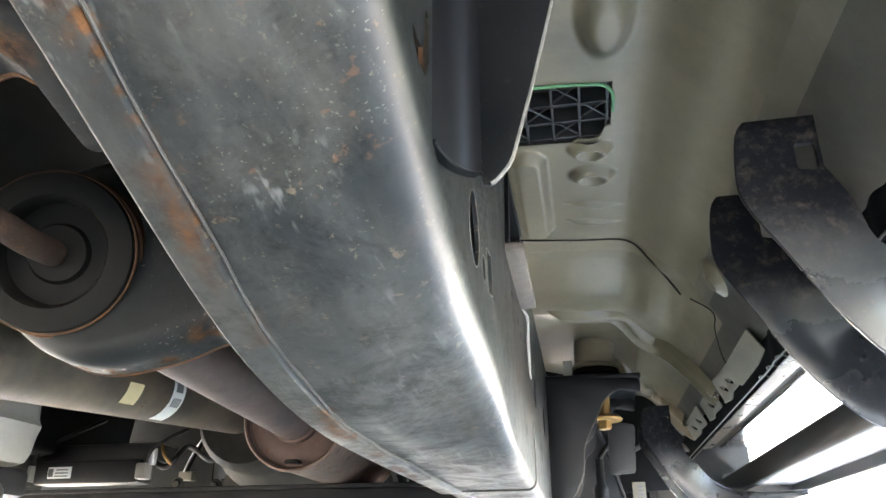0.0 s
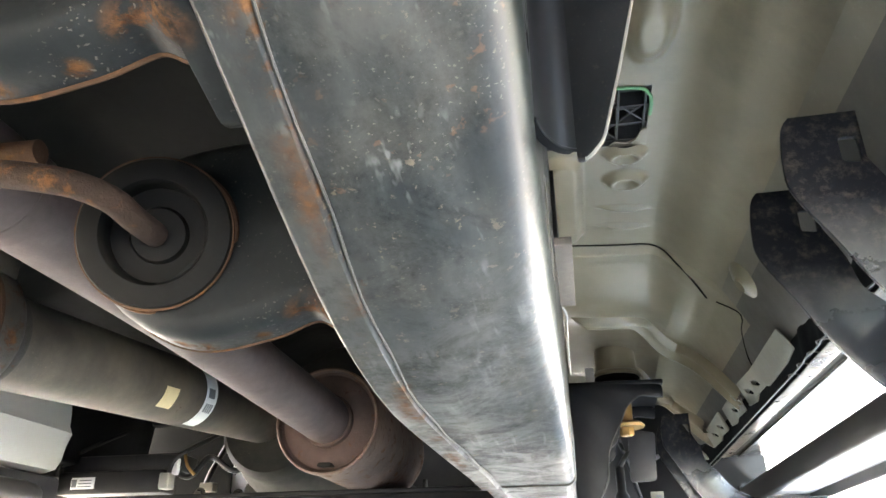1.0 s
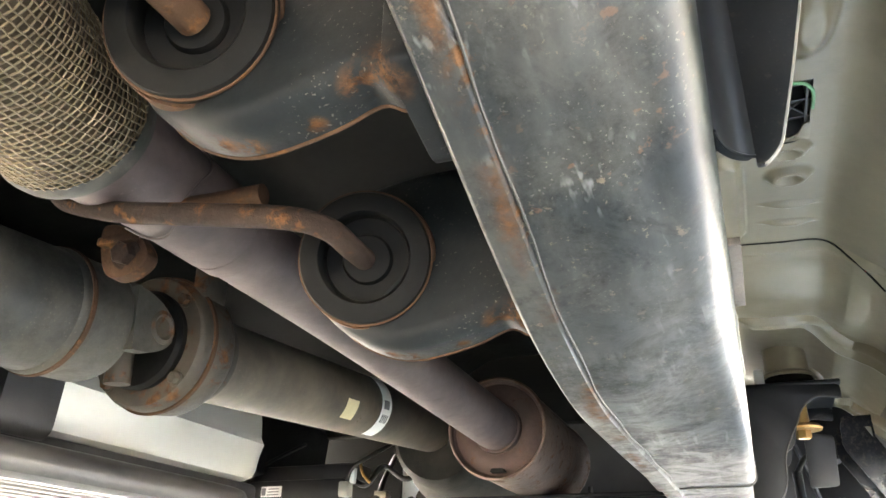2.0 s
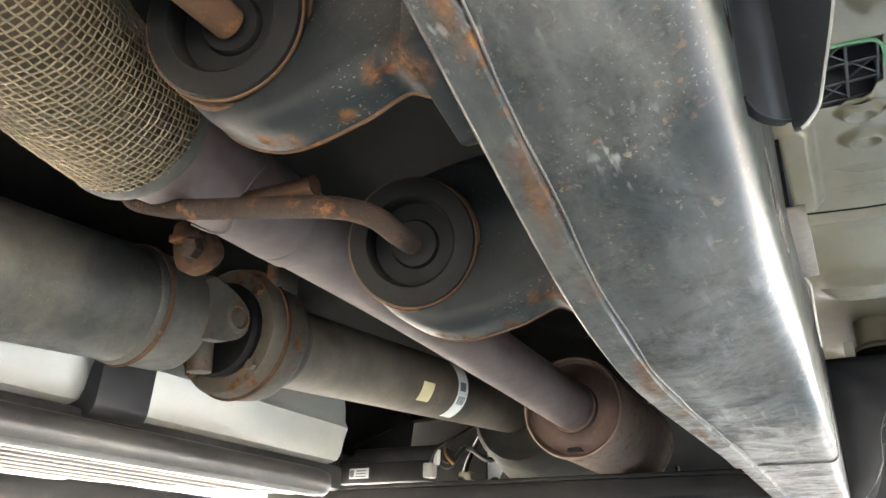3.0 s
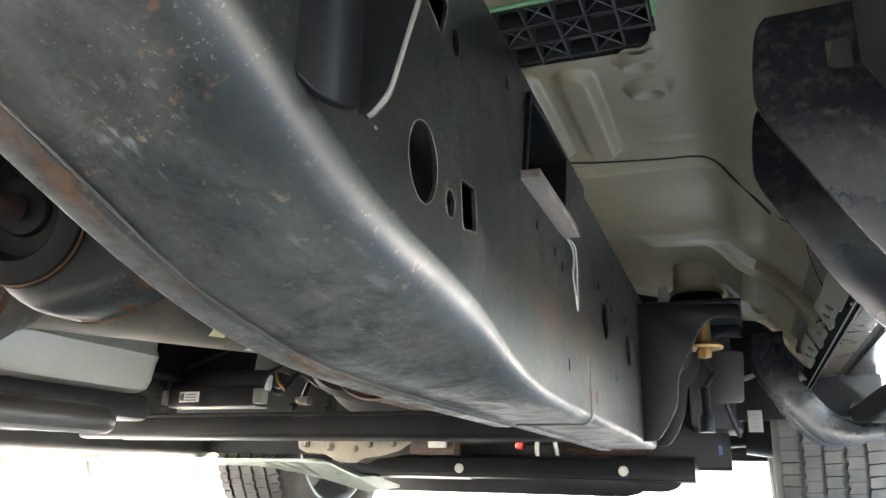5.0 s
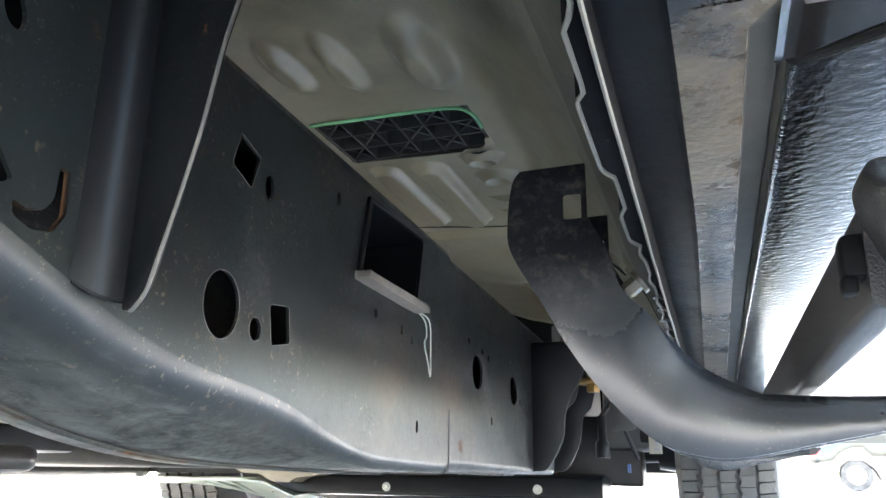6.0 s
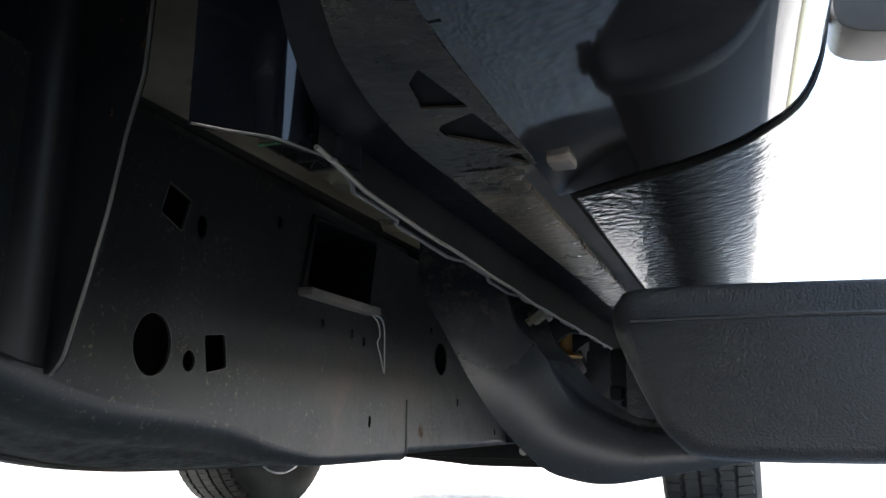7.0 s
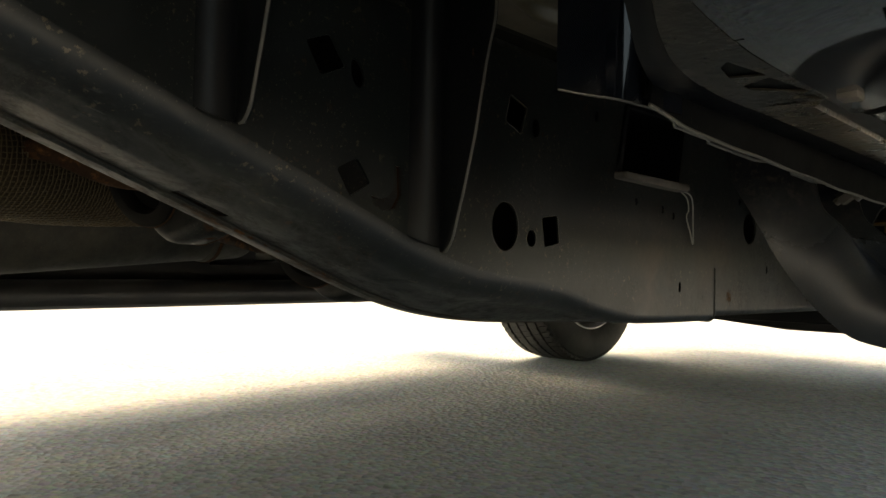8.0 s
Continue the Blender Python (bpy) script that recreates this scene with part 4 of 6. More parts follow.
part("front_tube", lathe([(0.0, 0), (0.0585, 0), (0.0585, 0.008), (0.057, 0.012), (0.057, 0.86), (0.05, 0.88), (0, 0.88)], on_shaft(0.70), SD, 56), M_SHAFT, shaft, "brown grey front shaft tube")
part("collar", lathe([(0.056, -0.012), (0.0615, -0.012), (0.0630, -0.008), (0.0630, 0.006), (0.0600, 0.010), (0.056, 0.010)], on_shaft(0.725), SD, 56, closed=True), M_YOKE, shaft, "cast collar on the front tube")
part("yoke_lip", lathe([(0.078, -0.004), (0.0875, -0.003), (0.0885, 0.0), (0.0875, 0.003), (0.078, 0.004)], on_shaft(0.652), SD, 64, closed=True), M_ORANGE, shaft, "rust ring on the yoke")
for a in (0.7, 2.3, 3.9, 5.5):
    at = on_shaft(0.630) + Vector((1, 0, 0)) * 0.071 * math.cos(a) + Vector((0, -0.086, 1)) * 0.071 * math.sin(a)
    part("yoke_bolt", hexbolt(tuple(at), tuple(-SD), 0.0075, 0.009, washer=0.0095), M_YOKE, shaft)
part("yoke_tab", box(-0.690, -0.668, 0.640, 0.682, 0.505, 0.560, 0.003), M_YOKE, shaft, "rusty tab on the yoke")


def shaft_label(y0, y1, a0, a1, mat, name, label, r=0.0575):
    secs = []
    for i in range(13):
        a = a0 + (a1 - a0) * i / 12
        ring = []
        for y in (y0, y1):
            c = on_shaft(y)
            u = Vector((1, 0, 0))
            w = u.cross(SD)
            ring.append(tuple(c + (u * math.cos(a) + w * math.sin(a)) * r))
        secs.append(ring)
    return part(name, thicken(sweep(secs), 0.0004), mat, shaft, label)


shaft_label(1.055, 1.095, radians(-48), radians(-12), M_YELLOW, "yellow_label", "small yellowed paper label", 0.0577)
shaft_label(1.185, 1.225, radians(-75), radians(60), M_WHITE, "white_label", "white printed label band", 0.0577)
for k in range(4):
    shaft_label(1.192 + 0.007 * k, 1.196 + 0.007 * k, radians(-38), radians(-22), M_INK, "label_print", "", 0.0584)
shaft_label(1.192, 1.214, radians(-12), radians(4), M_INK, "label_print", "", 0.0584)

# ---- fuel tank, its strap and tray ----
tank = thing("fuel_tank", (-1.1, 0.9, 0.42), "pale grey ribbed fuel tank shield behind the drive shaft", "fuel tank")


def tank_shell(y0, y1):
    pr = [(-1.30, 0.375), (-1.03, 0.378), (-1.012, 0.384), (-1.004, 0.398), (-0.998, 0.43), (-0.990, 0.452), (-0.994, 0.460), (-0.998, 0.468), (-1.0, 0.50), (-1.01, 0.545), (-1.03, 0.56), (-1.30, 0.56)]
    secs = []
    for y, k in ((y0, 0.10), (y0 + 0.008, 0.055), (y0 + 0.022, 0.02), (y0 + 0.05, 0.0), (y1 - 0.05, 0.0), (y1 - 0.022, 0.012), (y1 - 0.008, 0.035), (y1, 0.07)):
        secs.append([(-1.15 + (x + 1.15) * (1 - k), y, 0.46 + (z - 0.46) * (1 - 1.6 * k)) for x, z in pr])
    return sweep(secs, close=True, caps=True)


part("front_shell", tank_shell(0.715, 1.29), M_TANK, tank)
part("rear_shell", tank_shell(-0.3, 0.655), M_TANK, tank)
part("strap", prism(rounded([(-1.31, 0.362), (-0.99, 0.362), (-0.978, 0.375), (-0.965, 0.60), (-1.31, 0.60)], 0.012), 0.640, 0.735, "y", 0.004), M_BLACK, tank, "black tank strap")
# Black block stands in for the shadow between tank and tray.
part("tank_gap_fill", box(-1.30, -1.00, -0.3, 1.285, 0.325, 0.3745, 0.012), M_BLACK, tank, "black tank bottom filling the shadowed gap above the tray")
tray = thing("skid_tray", (-1.0, 0.6, 0.3), "glossy black ribbed skid tray under the tank", "skid tray")
sec = [(-0.905, 0.334), (-0.872, 0.333), (-0.858, 0.328), (-0.851, 0.318), (-0.850, 0.304), (-0.855, 0.292), (-0.866, 0.286), (-0.880, 0.2865), (-0.890, 0.294), (-0.90, 0.302), (-1.20, 0.306), (-1.20, 0.316), (-0.91, 0.314)]
secs = []
for y, k in ((-0.6, 0.0), (0.0, 0.0), (0.5, 0.0), (0.9, 0.0), (1.0, 0.0), (1.03, 0.01), (1.05, 0.04), (1.06, 0.09)):
    secs.append([(-1.05 + (x + 1.05) * (1 - k), y, 0.32 + (z - 0.32) * (1 - 2 * k)) for x, z in sec])
part("tray", sweep(secs, close=True, caps=True), M_TRAY, tray)
for k in range(7):
    x, end = -0.894 - 0.036 * k, 1.035 - 0.048 * k
    rib = [(x, 0.306), (x - 0.003, 0.296), (x - 0.010, 0.289), (x - 0.019, 0.2875), (x - 0.026, 0.292), (x - 0.030, 0.306)]
    part("rib", sweep([[(a, y, 0.306 + (b - 0.306) * f) for a, b in rib] for y, f in ((-0.6, 1.0), (end - 0.05, 1.0), (end - 0.02, 0.9), (end - 0.005, 0.5), (end, 0.05))], caps=True), M_TRAY, tray)

# ---- cross member, control box, front underbody ----
cross = thing("cross_member", (-0.7, 1.48, 0.32), "black folded steel transmission cross member", "cross member")
part("beam", prism(rounded([(1.40, 0.304), (1.415, 0.298), (1.435, 0.298), (1.45, 0.306), (1.47, 0.316), (1.50, 0.318), (1.515, 0.312), (1.53, 0.303), (1.548, 0.300), (1.56, 0.306), (1.56, 0.345), (1.40, 0.345)], 0.006), -1.30, -0.165, "x", 0.002), M_BEAM, cross)
part("lip", prism(rounded([(1.385, 0.341), (1.40, 0.341), (1.405, 0.349), (1.385, 0.349)], 0.002), -1.30, -0.165, "x", 0.001), M_BEAM, cross)

ctrl = thing("control_box", (-1.13, 1.66, 0.42), "black control module with a white label and plugs", "control box")
part("case", box(-1.27, -1.00, 1.64, 1.70, 0.385, 0.438, 0.006), M_BLACK, ctrl)
part("cover", box(-1.28, -0.98, 1.665, 1.76, 0.436, 0.478, 0.008), M_BLACK, ctrl)
part("label", box(-1.232, -1.172, 1.6385, 1.6395, 0.398, 0.424, 0.0003), M_WHITE, ctrl, "white printed label")
for k in range(3):
    part("label_print", box(-1.214 + 0.002 * k, -1.180, 1.6375, 1.6383, 0.402 + 0.007 * k, 0.4045 + 0.007 * k, 0.0), M_INK, ctrl)
part("label_code", box(-1.230, -1.218, 1.6375, 1.6383, 0.402, 0.420, 0.0), M_INK, ctrl)
for x in (-1.285, -0.995):
    part("plug", box(x - 0.012, x + 0.014, 1.630, 1.66, 0.392, 0.428, 0.004), M_WIRE, ctrl, "pale wiring plug")
    part("plug_tail", tube([(x, 1.65, 0.42), (x + 0.02, 1.64, 0.46), (x + 0.06, 1.68, 0.50), (x + 0.10, 1.76, 0.55)], 0.005, 8), M_BLACK, ctrl)
cable = thing("cable", (-0.9, 1.7, 0.45), "black and yellow wiring hanging beside the module", "cable")
part("loom", tube([(-1.02, 1.68, 0.46), (-0.95, 1.66, 0.42), (-0.92, 1.70, 0.47), (-0.86, 1.72, 0.44), (-0.80, 1.78, 0.50)], 0.007, 8), M_BLACK, cable)
part("yellow_wire", tube([(-0.965, 1.66, 0.475), (-0.95, 1.65, 0.445), (-0.935, 1.66, 0.425)], 0.004, 8), M_GOLD, cable, "yellow wire end")
part("white_tag", box(-0.985, -0.972, 1.645, 1.66, 0.425, 0.462, 0.002), M_WHITE, cable, "small white tag")

gear = thing("transmission", (-0.75, 1.95, 0.42), "cast aluminium gearbox housing with bolts, stained", "transmission")
cast = lathe([(0, 0), (0.10, 0), (0.115, 0.02), (0.12, 0.10), (0.15, 0.16), (0.155, 0.5), (0, 0.5)], (-0.72, 1.56, 0.51), (0, 1, 0.02), 36)
part("housing", cast, M_ALU, gear)
pan = box(-0.98, -0.42, 1.98, 2.35, 0.325, 0.40, 0.02, 4)
part("pan", pan, M_ALU, gear)
for i in range(7):
    part("rib", box(-0.94 + 0.08 * i, -0.93 + 0.08 * i, 1.965, 1.99, 0.33, 0.44, 0.003), M_ALU, gear)
for i in range(6):
    part("bolt", hexbolt((-0.90 + 0.09 * i, 1.978, 0.335 + 0.012 * (i % 2)), (0, -1, 0), 0.010, 0.01, washer=0.014), M_ZINC, gear, "bright bolt head")
part("flange", lathe([(0, 0), (0.05, 0), (0.05, 0.02), (0.03, 0.03), (0.03, 0.08), (0, 0.08)], (-0.85, 1.86, 0.40), (0, 1, 0), 28), M_ALU, gear)
part("solenoid", lathe([(0, 0), (0.03, 0), (0.03, 0.06), (0.02, 0.07), (0, 0.07)], (-0.50, 1.90, 0.40), (0, 1, 0), 20), M_ALU, gear)

sump = rounded([(-1.09, 0.345), (-1.085, 0.300), (-1.06, 0.288), (-1.0, 0.285), (-0.955, 0.264), (-0.90, 0.262), (-0.875, 0.276), (-0.82, 0.282), (-0.77, 0.296), (-0.735, 0.318), (-0.73, 0.345)], 0.008)
part("sump", prism(sump, 1.985, 2.10, "y", 0.006, 3), M_SUMP, gear, "stained cast sump")
for x, z, r in ((-1.06, 0.312, 0.011), (-0.985, 0.306, 0.013), (-0.905, 0.300, 0.010), (-0.86, 0.312, 0.009), (-0.79, 0.315, 0.010)):
    part("sump_boss", lathe([(0, 0.010), (r * 0.5, 0.010), (r * 0.55, 0.005), (r * 0.9, 0.006), (r, 0.002), (r * 1.1, -0.004)], (x, 1.985, z), (0, -1, 0), 18), M_SUMP, gear)
seeded = random.Random(11)
for i in range(16):
    x, z = -1.0 + 0.033 * i + seeded.uniform(-0.012, 0.012), seeded.uniform(0.355, 0.47)
    y = seeded.uniform(1.70, 1.86)
    if i % 3 == 0:
        part("hose", tube([(x, y, z), (x + seeded.uniform(-0.05, 0.05), y + 0.04, z + 0.05), (x + seeded.uniform(-0.06, 0.06), y + 0.10, z + 0.12)], seeded.uniform(0.005, 0.009), 10), M_BLACK, gear)
    elif i % 3 == 1:
        w = seeded.uniform(0.010, 0.020)
        part("connector", box(x - w, x + w, y, y + 0.03, z - 0.009, z + 0.012, 0.003), M_SUMP if i % 2 else M_BLACK, gear)
    else:
        part("bolt", hexbolt((x, y, z), (seeded.uniform(-0.3, 0.3), -1, -0.2), 0.009, 0.014, washer=0.013), M_ALU, gear)

front = thing("front_cross_member", (-0.5, 2.1, 0.25), "dirty black front cross member with pale bolts", "cross member")
part("beam", prism(rounded([(2.06, 0.232), (2.20, 0.225), (2.25, 0.28), (2.12, 0.292), (2.07, 0.285)], 0.008), -1.00, -0.02, "x", 0.003), M_PLATE, front)
part("deep_beam", prism(rounded([(-1.0, 0.255), (-0.6, 0.225), (-0.36, 0.205), (-0.10, 0.205), (-0.07, 0.215), (-0.05, 0.24), (-0.9, 0.27)], 0.012), 2.14, 2.22, "y", 0.003), M_PLATE, front)
for x in (-0.626, -0.19):
    part("bolt", hexbolt((x, 2.058, 0.254), (0, -1, -0.1), 0.0095, 0.008, washer=0.0125), M_WIRE, front, "pale washered bolt")
part("upper_beam", prism(rounded([(2.30, 0.262), (2.45, 0.262), (2.45, 0.46), (2.30, 0.46)], 0.01), -1.12, 0.06, "x", 0.003), M_PLATE, front)
part("stay", tube([(-0.42, 2.10, 0.285), (-0.415, 2.09, 0.33), (-0.38, 2.10, 0.345), (-0.37, 2.12, 0.29)], 0.006, 10), M_ZINC, front, "bent pale stay")
part("heat_tint_plate", box(-0.745, -0.615, 1.99, 2.04, 0.288, 0.322, 0.004), M_SCORCH, front, "rusty plate")
part("white_block", box(-0.685, -0.635, 1.975, 1.99, 0.304, 0.330, 0.003), M_WIRE, front, "pale plastic block")
part("red_tag", box(-0.47, -0.45, 2.06, 2.08, 0.305, 0.335, 0.003), M_LAMP, front, "small red tag")
part("tow_loop", tube([(-0.36, 2.14, 0.31), (-0.20, 2.13, 0.30), (-0.12, 2.14, 0.32), (-0.12, 2.16, 0.36)], 0.009, 10), M_RUSTY, front, "rusty bent bar")

# Added sheet that hides the wheel where the gap should look dark.
part("gap_sheet", prism(rounded([(-1.75, 0.285), (-1.02, 0.285), (-1.02, 0.62), (-1.75, 0.62)], 0.01), 2.040, 2.045, "y", 0.001), M_NEARBLACK, front, "black sheet added over the dark gap ahead of the wheel")
part("air_dam", prism(rounded([(-1.40, 0.170), (-0.33, 0.172), (-0.28, 0.185), (-0.20, 0.25), (-0.20, 0.45), (-1.40, 0.45)], 0.012), 3.08, 3.10, "y", 0.003), M_PLATE, front, "black air dam")
part("axle_tube", tube([(-1.30, 2.48, 0.36), (-0.9, 2.45, 0.36), (-0.3, 2.45, 0.36), (0.2, 2.48, 0.38)], 0.045, 20), M_PLATE, front)
part("spindle", lathe([(0, -0.08), (0.09, -0.08), (0.10, 0.0), (0.06, 0.06), (0, 0.06)], (0.18, 2.48, 0.40), (1, 0, 0), 24), M_PLATE, front)

defl = thing("deflector", (-1.2, 2.0, 0.25), "grey green flat plastic air deflector", "deflector")
secs = []
for x, zt, zl in ((-1.95, 0.262, 0.256), (-1.70, 0.264, 0.252), (-1.40, 0.268, 0.246), (-1.20, 0.270, 0.236), (-1.08, 0.270, 0.215), (-1.00, 0.262, 0.196), (-0.94, 0.238, 0.185), (-0.90, 0.225, 0.190)):
    secs.append([(x, 2.02, zt), (x, 2.10, zt + 0.004), (x, 2.28, zl + 0.014), (x, 2.28, zl + 0.006), (x, 2.15, zl), (x, 2.02, zt - 0.006)])
part("panel", sweep(secs, close=True, caps=True), M_GREENPL, defl)
for k in range(3):
    part("rib", tube([(-1.22 + 0.05 * k, 2.03, 0.262), (-1.18 + 0.05 * k, 2.16, 0.240 - 0.012 * k)], 0.004, 8, smooth=False), M_GREENPL, defl)


# ---- wheels ----
def wheel(at, outward):
    ob = thing("wheel", at, "dusty black all season tyre on a silver alloy rim", "wheel", "front wheels")
    c = Vector(at)
    R, W = 0.398, 0.125
    prof = [(0.257, -0.106), (0.272, -0.117), (0.30, -0.126), (0.33, -0.129), (0.36, -0.125), (0.380, -0.114), (0.3865, -0.098), (0.388, 0.0), (0.3865, 0.098), (0.380, 0.114), (0.36, 0.125), (0.33, 0.129), (0.30, 0.126), (0.272, 0.117), (0.257, 0.106), (0.250, 0.0)]
    tyre = part("tyre", lathe(prof, c, (1, 0, 0), 96, closed=True), M_TYRE, ob)
    tread = bmesh.new()
    rows, count = 5, 84
    for r in range(rows):
        x0 = -0.112 + r * 0.0455
        for i in range(count):
            a0 = 2 * math.pi * (i + 0.5 * (r % 2)) / count
            lo, hi = [], []
            da = 2 * math.pi / count * (0.90 if r in (0, 4) else 0.95)
            w = 0.0395
            shape = ((0.0, 0.0), (0.14, 0.5), (0.0, 1.0), (0.92, 0.92), (1.0, 0.45), (0.92, -0.08)) if r % 2 else ((0.05, 0.10), (0.0, 0.55), (0.05, 1.05), (1.0, 1.0), (0.86, 0.5), (1.0, 0.0))
            for k, (u, v) in enumerate(shape):
                a = a0 + da * v
                for ring, rr in ((lo, R - 0.011), (hi, R)):
                    edge = 0.006 if (r in (0, 4) and (u < 0.1 and r == 0 or u > 0.9 and r == 4)) else 0.0
                    q = rr - edge
                    ring.append(tread.verts.new(c + Vector((x0 + w * u, q * math.cos(a), q * math.sin(a)))))
            tread.faces.new(hi)
            for k in range(6):
                tread.faces.new((lo[k], lo[(k + 1) % 6], hi[(k + 1) % 6], hi[k]))
    part("tread", tread, M_TYRE, tyre)
    s = outward
    rim = lathe([(0.256, -0.104 * s), (0.2665, -0.111 * s), (0.268, -0.115 * s), (0.262, -0.117 * s), (0.250, -0.108 * s), (0.240, -0.09 * s), (0.232, 0.03 * s), (0.12, 0.05 * s), (0.07, 0.07 * s), (0.0, 0.07 * s)], c, (1, 0, 0), 48)
    part("rim", rim, M_RIM, ob, "silver alloy rim")
    part("brake_disc", lathe([(0, -0.03 * s), (0.165, -0.03 * s), (0.165, 0.0), (0, 0.0)], c, (1, 0, 0), 40), M_ALU, ob, "grey brake disc")
    return ob


wheel((0.290, 2.48, 0.397), 1)
wheel((-1.345, 2.48, 0.397), -1)


# ---- cab floor ----
def bump2(x, y, cx, cy, rx, ry, h, flat=0.35):
    d = math.sqrt(((x - cx) / rx) ** 2 + ((y - cy) / ry) ** 2)
    if d >= 1:
        return 0.0
    t = min(1.0, (1 - d) / (1 - flat))
    return h * t * t * (3 - 2 * t)


def long_ridge(x, y, cx, y0, y1, half, h):
    """Pressed rib along the truck with steep flanks and rounded ends."""
    over = max(y0 + half - y, y - (y1 - half), 0.0)
    d = math.hypot(x - cx, over) / half
    t = max(0.0, min(1.0, (1 - d) / 0.55))
    return h * t * t * (3 - 2 * t)


SECTION = [(-1.75, 0.66), (-1.0, 0.67), (-0.85, 0.70), (-0.70, 0.78), (-0.35, 0.78), (-0.24, 0.70), (-0.16, 0.668), (0.075, 0.662), (0.092, 0.657), (0.106, 0.646), (0.121, 0.629), (0.136, 0.616), (0.160, 0.598), (0.185, 0.558), (0.215, 0.497), (0.2385, 0.463)]


def floor_height(x, y):
    z = sum(between(x + d, SECTION) for d in (-0.012, -0.006, 0, 0.006, 0.012)) / 5
    k = max(0.0, min(1.0, (0.20 - x) / 0.08))
    ring1 = bump2(x, y, 0.031, 0.797, 0.030, 0.022, -0.011, 0.55) + bump2(x, y, 0.031, 0.797, 0.018, 0.013, 0.008, 0.3)
    ring2 = bump2(x, y, 0.034, 0.862, 0.032, 0.026, -0.011, 0.55) + bump2(x, y, 0.034, 0.862, 0.019, 0.015, 0.008, 0.3)
    bars = bump2(x, y, 0.036, 0.945 + 0.12 * (x - 0.036), 0.045, 0.008, -0.008, 0.2) + bump2(x, y, 0.036, 1.003 + 0.12 * (x - 0.036), 0.045, 0.008, -0.008, 0.2)
    pads = bump2(x, y, 0.045, 0.555, 0.030, 0.075, -0.020, 0.3) + bump2(x, y, -0.036, 0.550, 0.020, 0.062, -0.013, 0.3) + bump2(x, y, -0.090, 0.545, 0.020, 0.060, -0.013, 0.3)
    ridges = long_ridge(x, y, -0.104, 0.792, 1.035, 0.024, -0.010) + long_ridge(x, y, -0.044, 0.792, 1.045, 0.026, -0.013)
    z += ring1 + ring2 + bars + pads + ridges
    if y > 1.075:
        t = min(1.0, (y - 1.075) / 0.012)
        hump = bump2(x, y, 0.02, 1.28, 0.20, 0.17, -0.022, 0.2)
        z += t * (-0.012 * k + hump * k)
        z -= 0.06 * k * max(0.0, min(1.0, (y - 1.40) / 0.35)) * max(0.0, min(1.0, (x + 0.15) / 0.2)) * 0.7
        z += 0.12 * max(0.0, y - 1.72)
    return z


def floor_skin(x0, x1, y0, y1, nx, ny, hole=None):
    bm = bmesh.new()
    grid = [[bm.verts.new((x0 + (x1 - x0) * i / nx, y0 + (y1 - y0) * j / ny, 0)) for i in range(nx + 1)] for j in range(ny + 1)]
    for row in grid:
        for v in row:
            v.co.z = floor_height(v.co.x, v.co.y)
    for j in range(ny):
        for i in range(nx):
            q = (grid[j][i], grid[j][i + 1], grid[j + 1][i + 1], grid[j + 1][i])
            cx, cy = sum(v.co.x for v in q) / 4, sum(v.co.y for v in q) / 4
            if hole and hole[0] < cx < hole[1] and hole[2] < cy < hole[3]:
                continue
            bm.faces.new(q)
    return bm


cab = thing("cab_floor", (0.0, 1.0, 0.66), "beige primed pressed steel cab floor with ribs and dimples", "cab floor")
HOLE = (-0.130, 0.054, 0.662, 0.778)
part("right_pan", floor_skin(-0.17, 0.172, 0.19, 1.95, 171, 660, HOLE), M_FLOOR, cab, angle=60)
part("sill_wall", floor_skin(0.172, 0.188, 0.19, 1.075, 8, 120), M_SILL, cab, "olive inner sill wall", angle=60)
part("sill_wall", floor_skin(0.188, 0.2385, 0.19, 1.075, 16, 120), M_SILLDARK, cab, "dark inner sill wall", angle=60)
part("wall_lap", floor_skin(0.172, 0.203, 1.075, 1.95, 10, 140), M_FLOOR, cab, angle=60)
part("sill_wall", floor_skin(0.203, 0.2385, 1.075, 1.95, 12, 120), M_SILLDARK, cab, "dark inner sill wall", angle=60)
# Tunnel shade is painted by giving this pan the near-black colour.
part("tunnel_pan", floor_skin(-1.75, -0.17, 0.19, 1.95, 60, 60), M_NEARBLACK, cab, "floor above the exhaust, darkened for the tunnel shade", angle=60)
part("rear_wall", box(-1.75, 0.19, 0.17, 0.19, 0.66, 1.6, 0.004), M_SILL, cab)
part("seam_edge", tube([(x, y, floor_height(x, y) - 0.0005) for x, y in ((-0.162, 1.047), (-0.11, 1.052), (-0.06, 1.064), (0.02, 1.073), (0.085, 1.075), (0.117, 1.083), (0.135, 1.096), (0.16, 1.135))], 0.0016, 6), M_RUBBER, cab, "dark open seam")
part("seam_gap", tube([(x, y, floor_height(x, y) - 0.0005) for x, y in ((0.171, 1.12), (0.19, 1.082), (0.196, 1.086), (0.2, 1.121), (0.214, 1.172), (0.226, 1.186))], 0.0011, 6), M_RUBBER, cab, "dark open seam")
part("sealer_mark", tube([(x, y, floor_height(x, y) - 0.0005) for x, y in ((0.133, 1.092), (0.142, 1.108), (0.152, 1.122))], 0.0011, 6), M_SEALRED, cab, "thin red sealer mark")


def on_floor(x, y, drop=0.0):
    return Vector((x, y, floor_height(x, y) - drop))


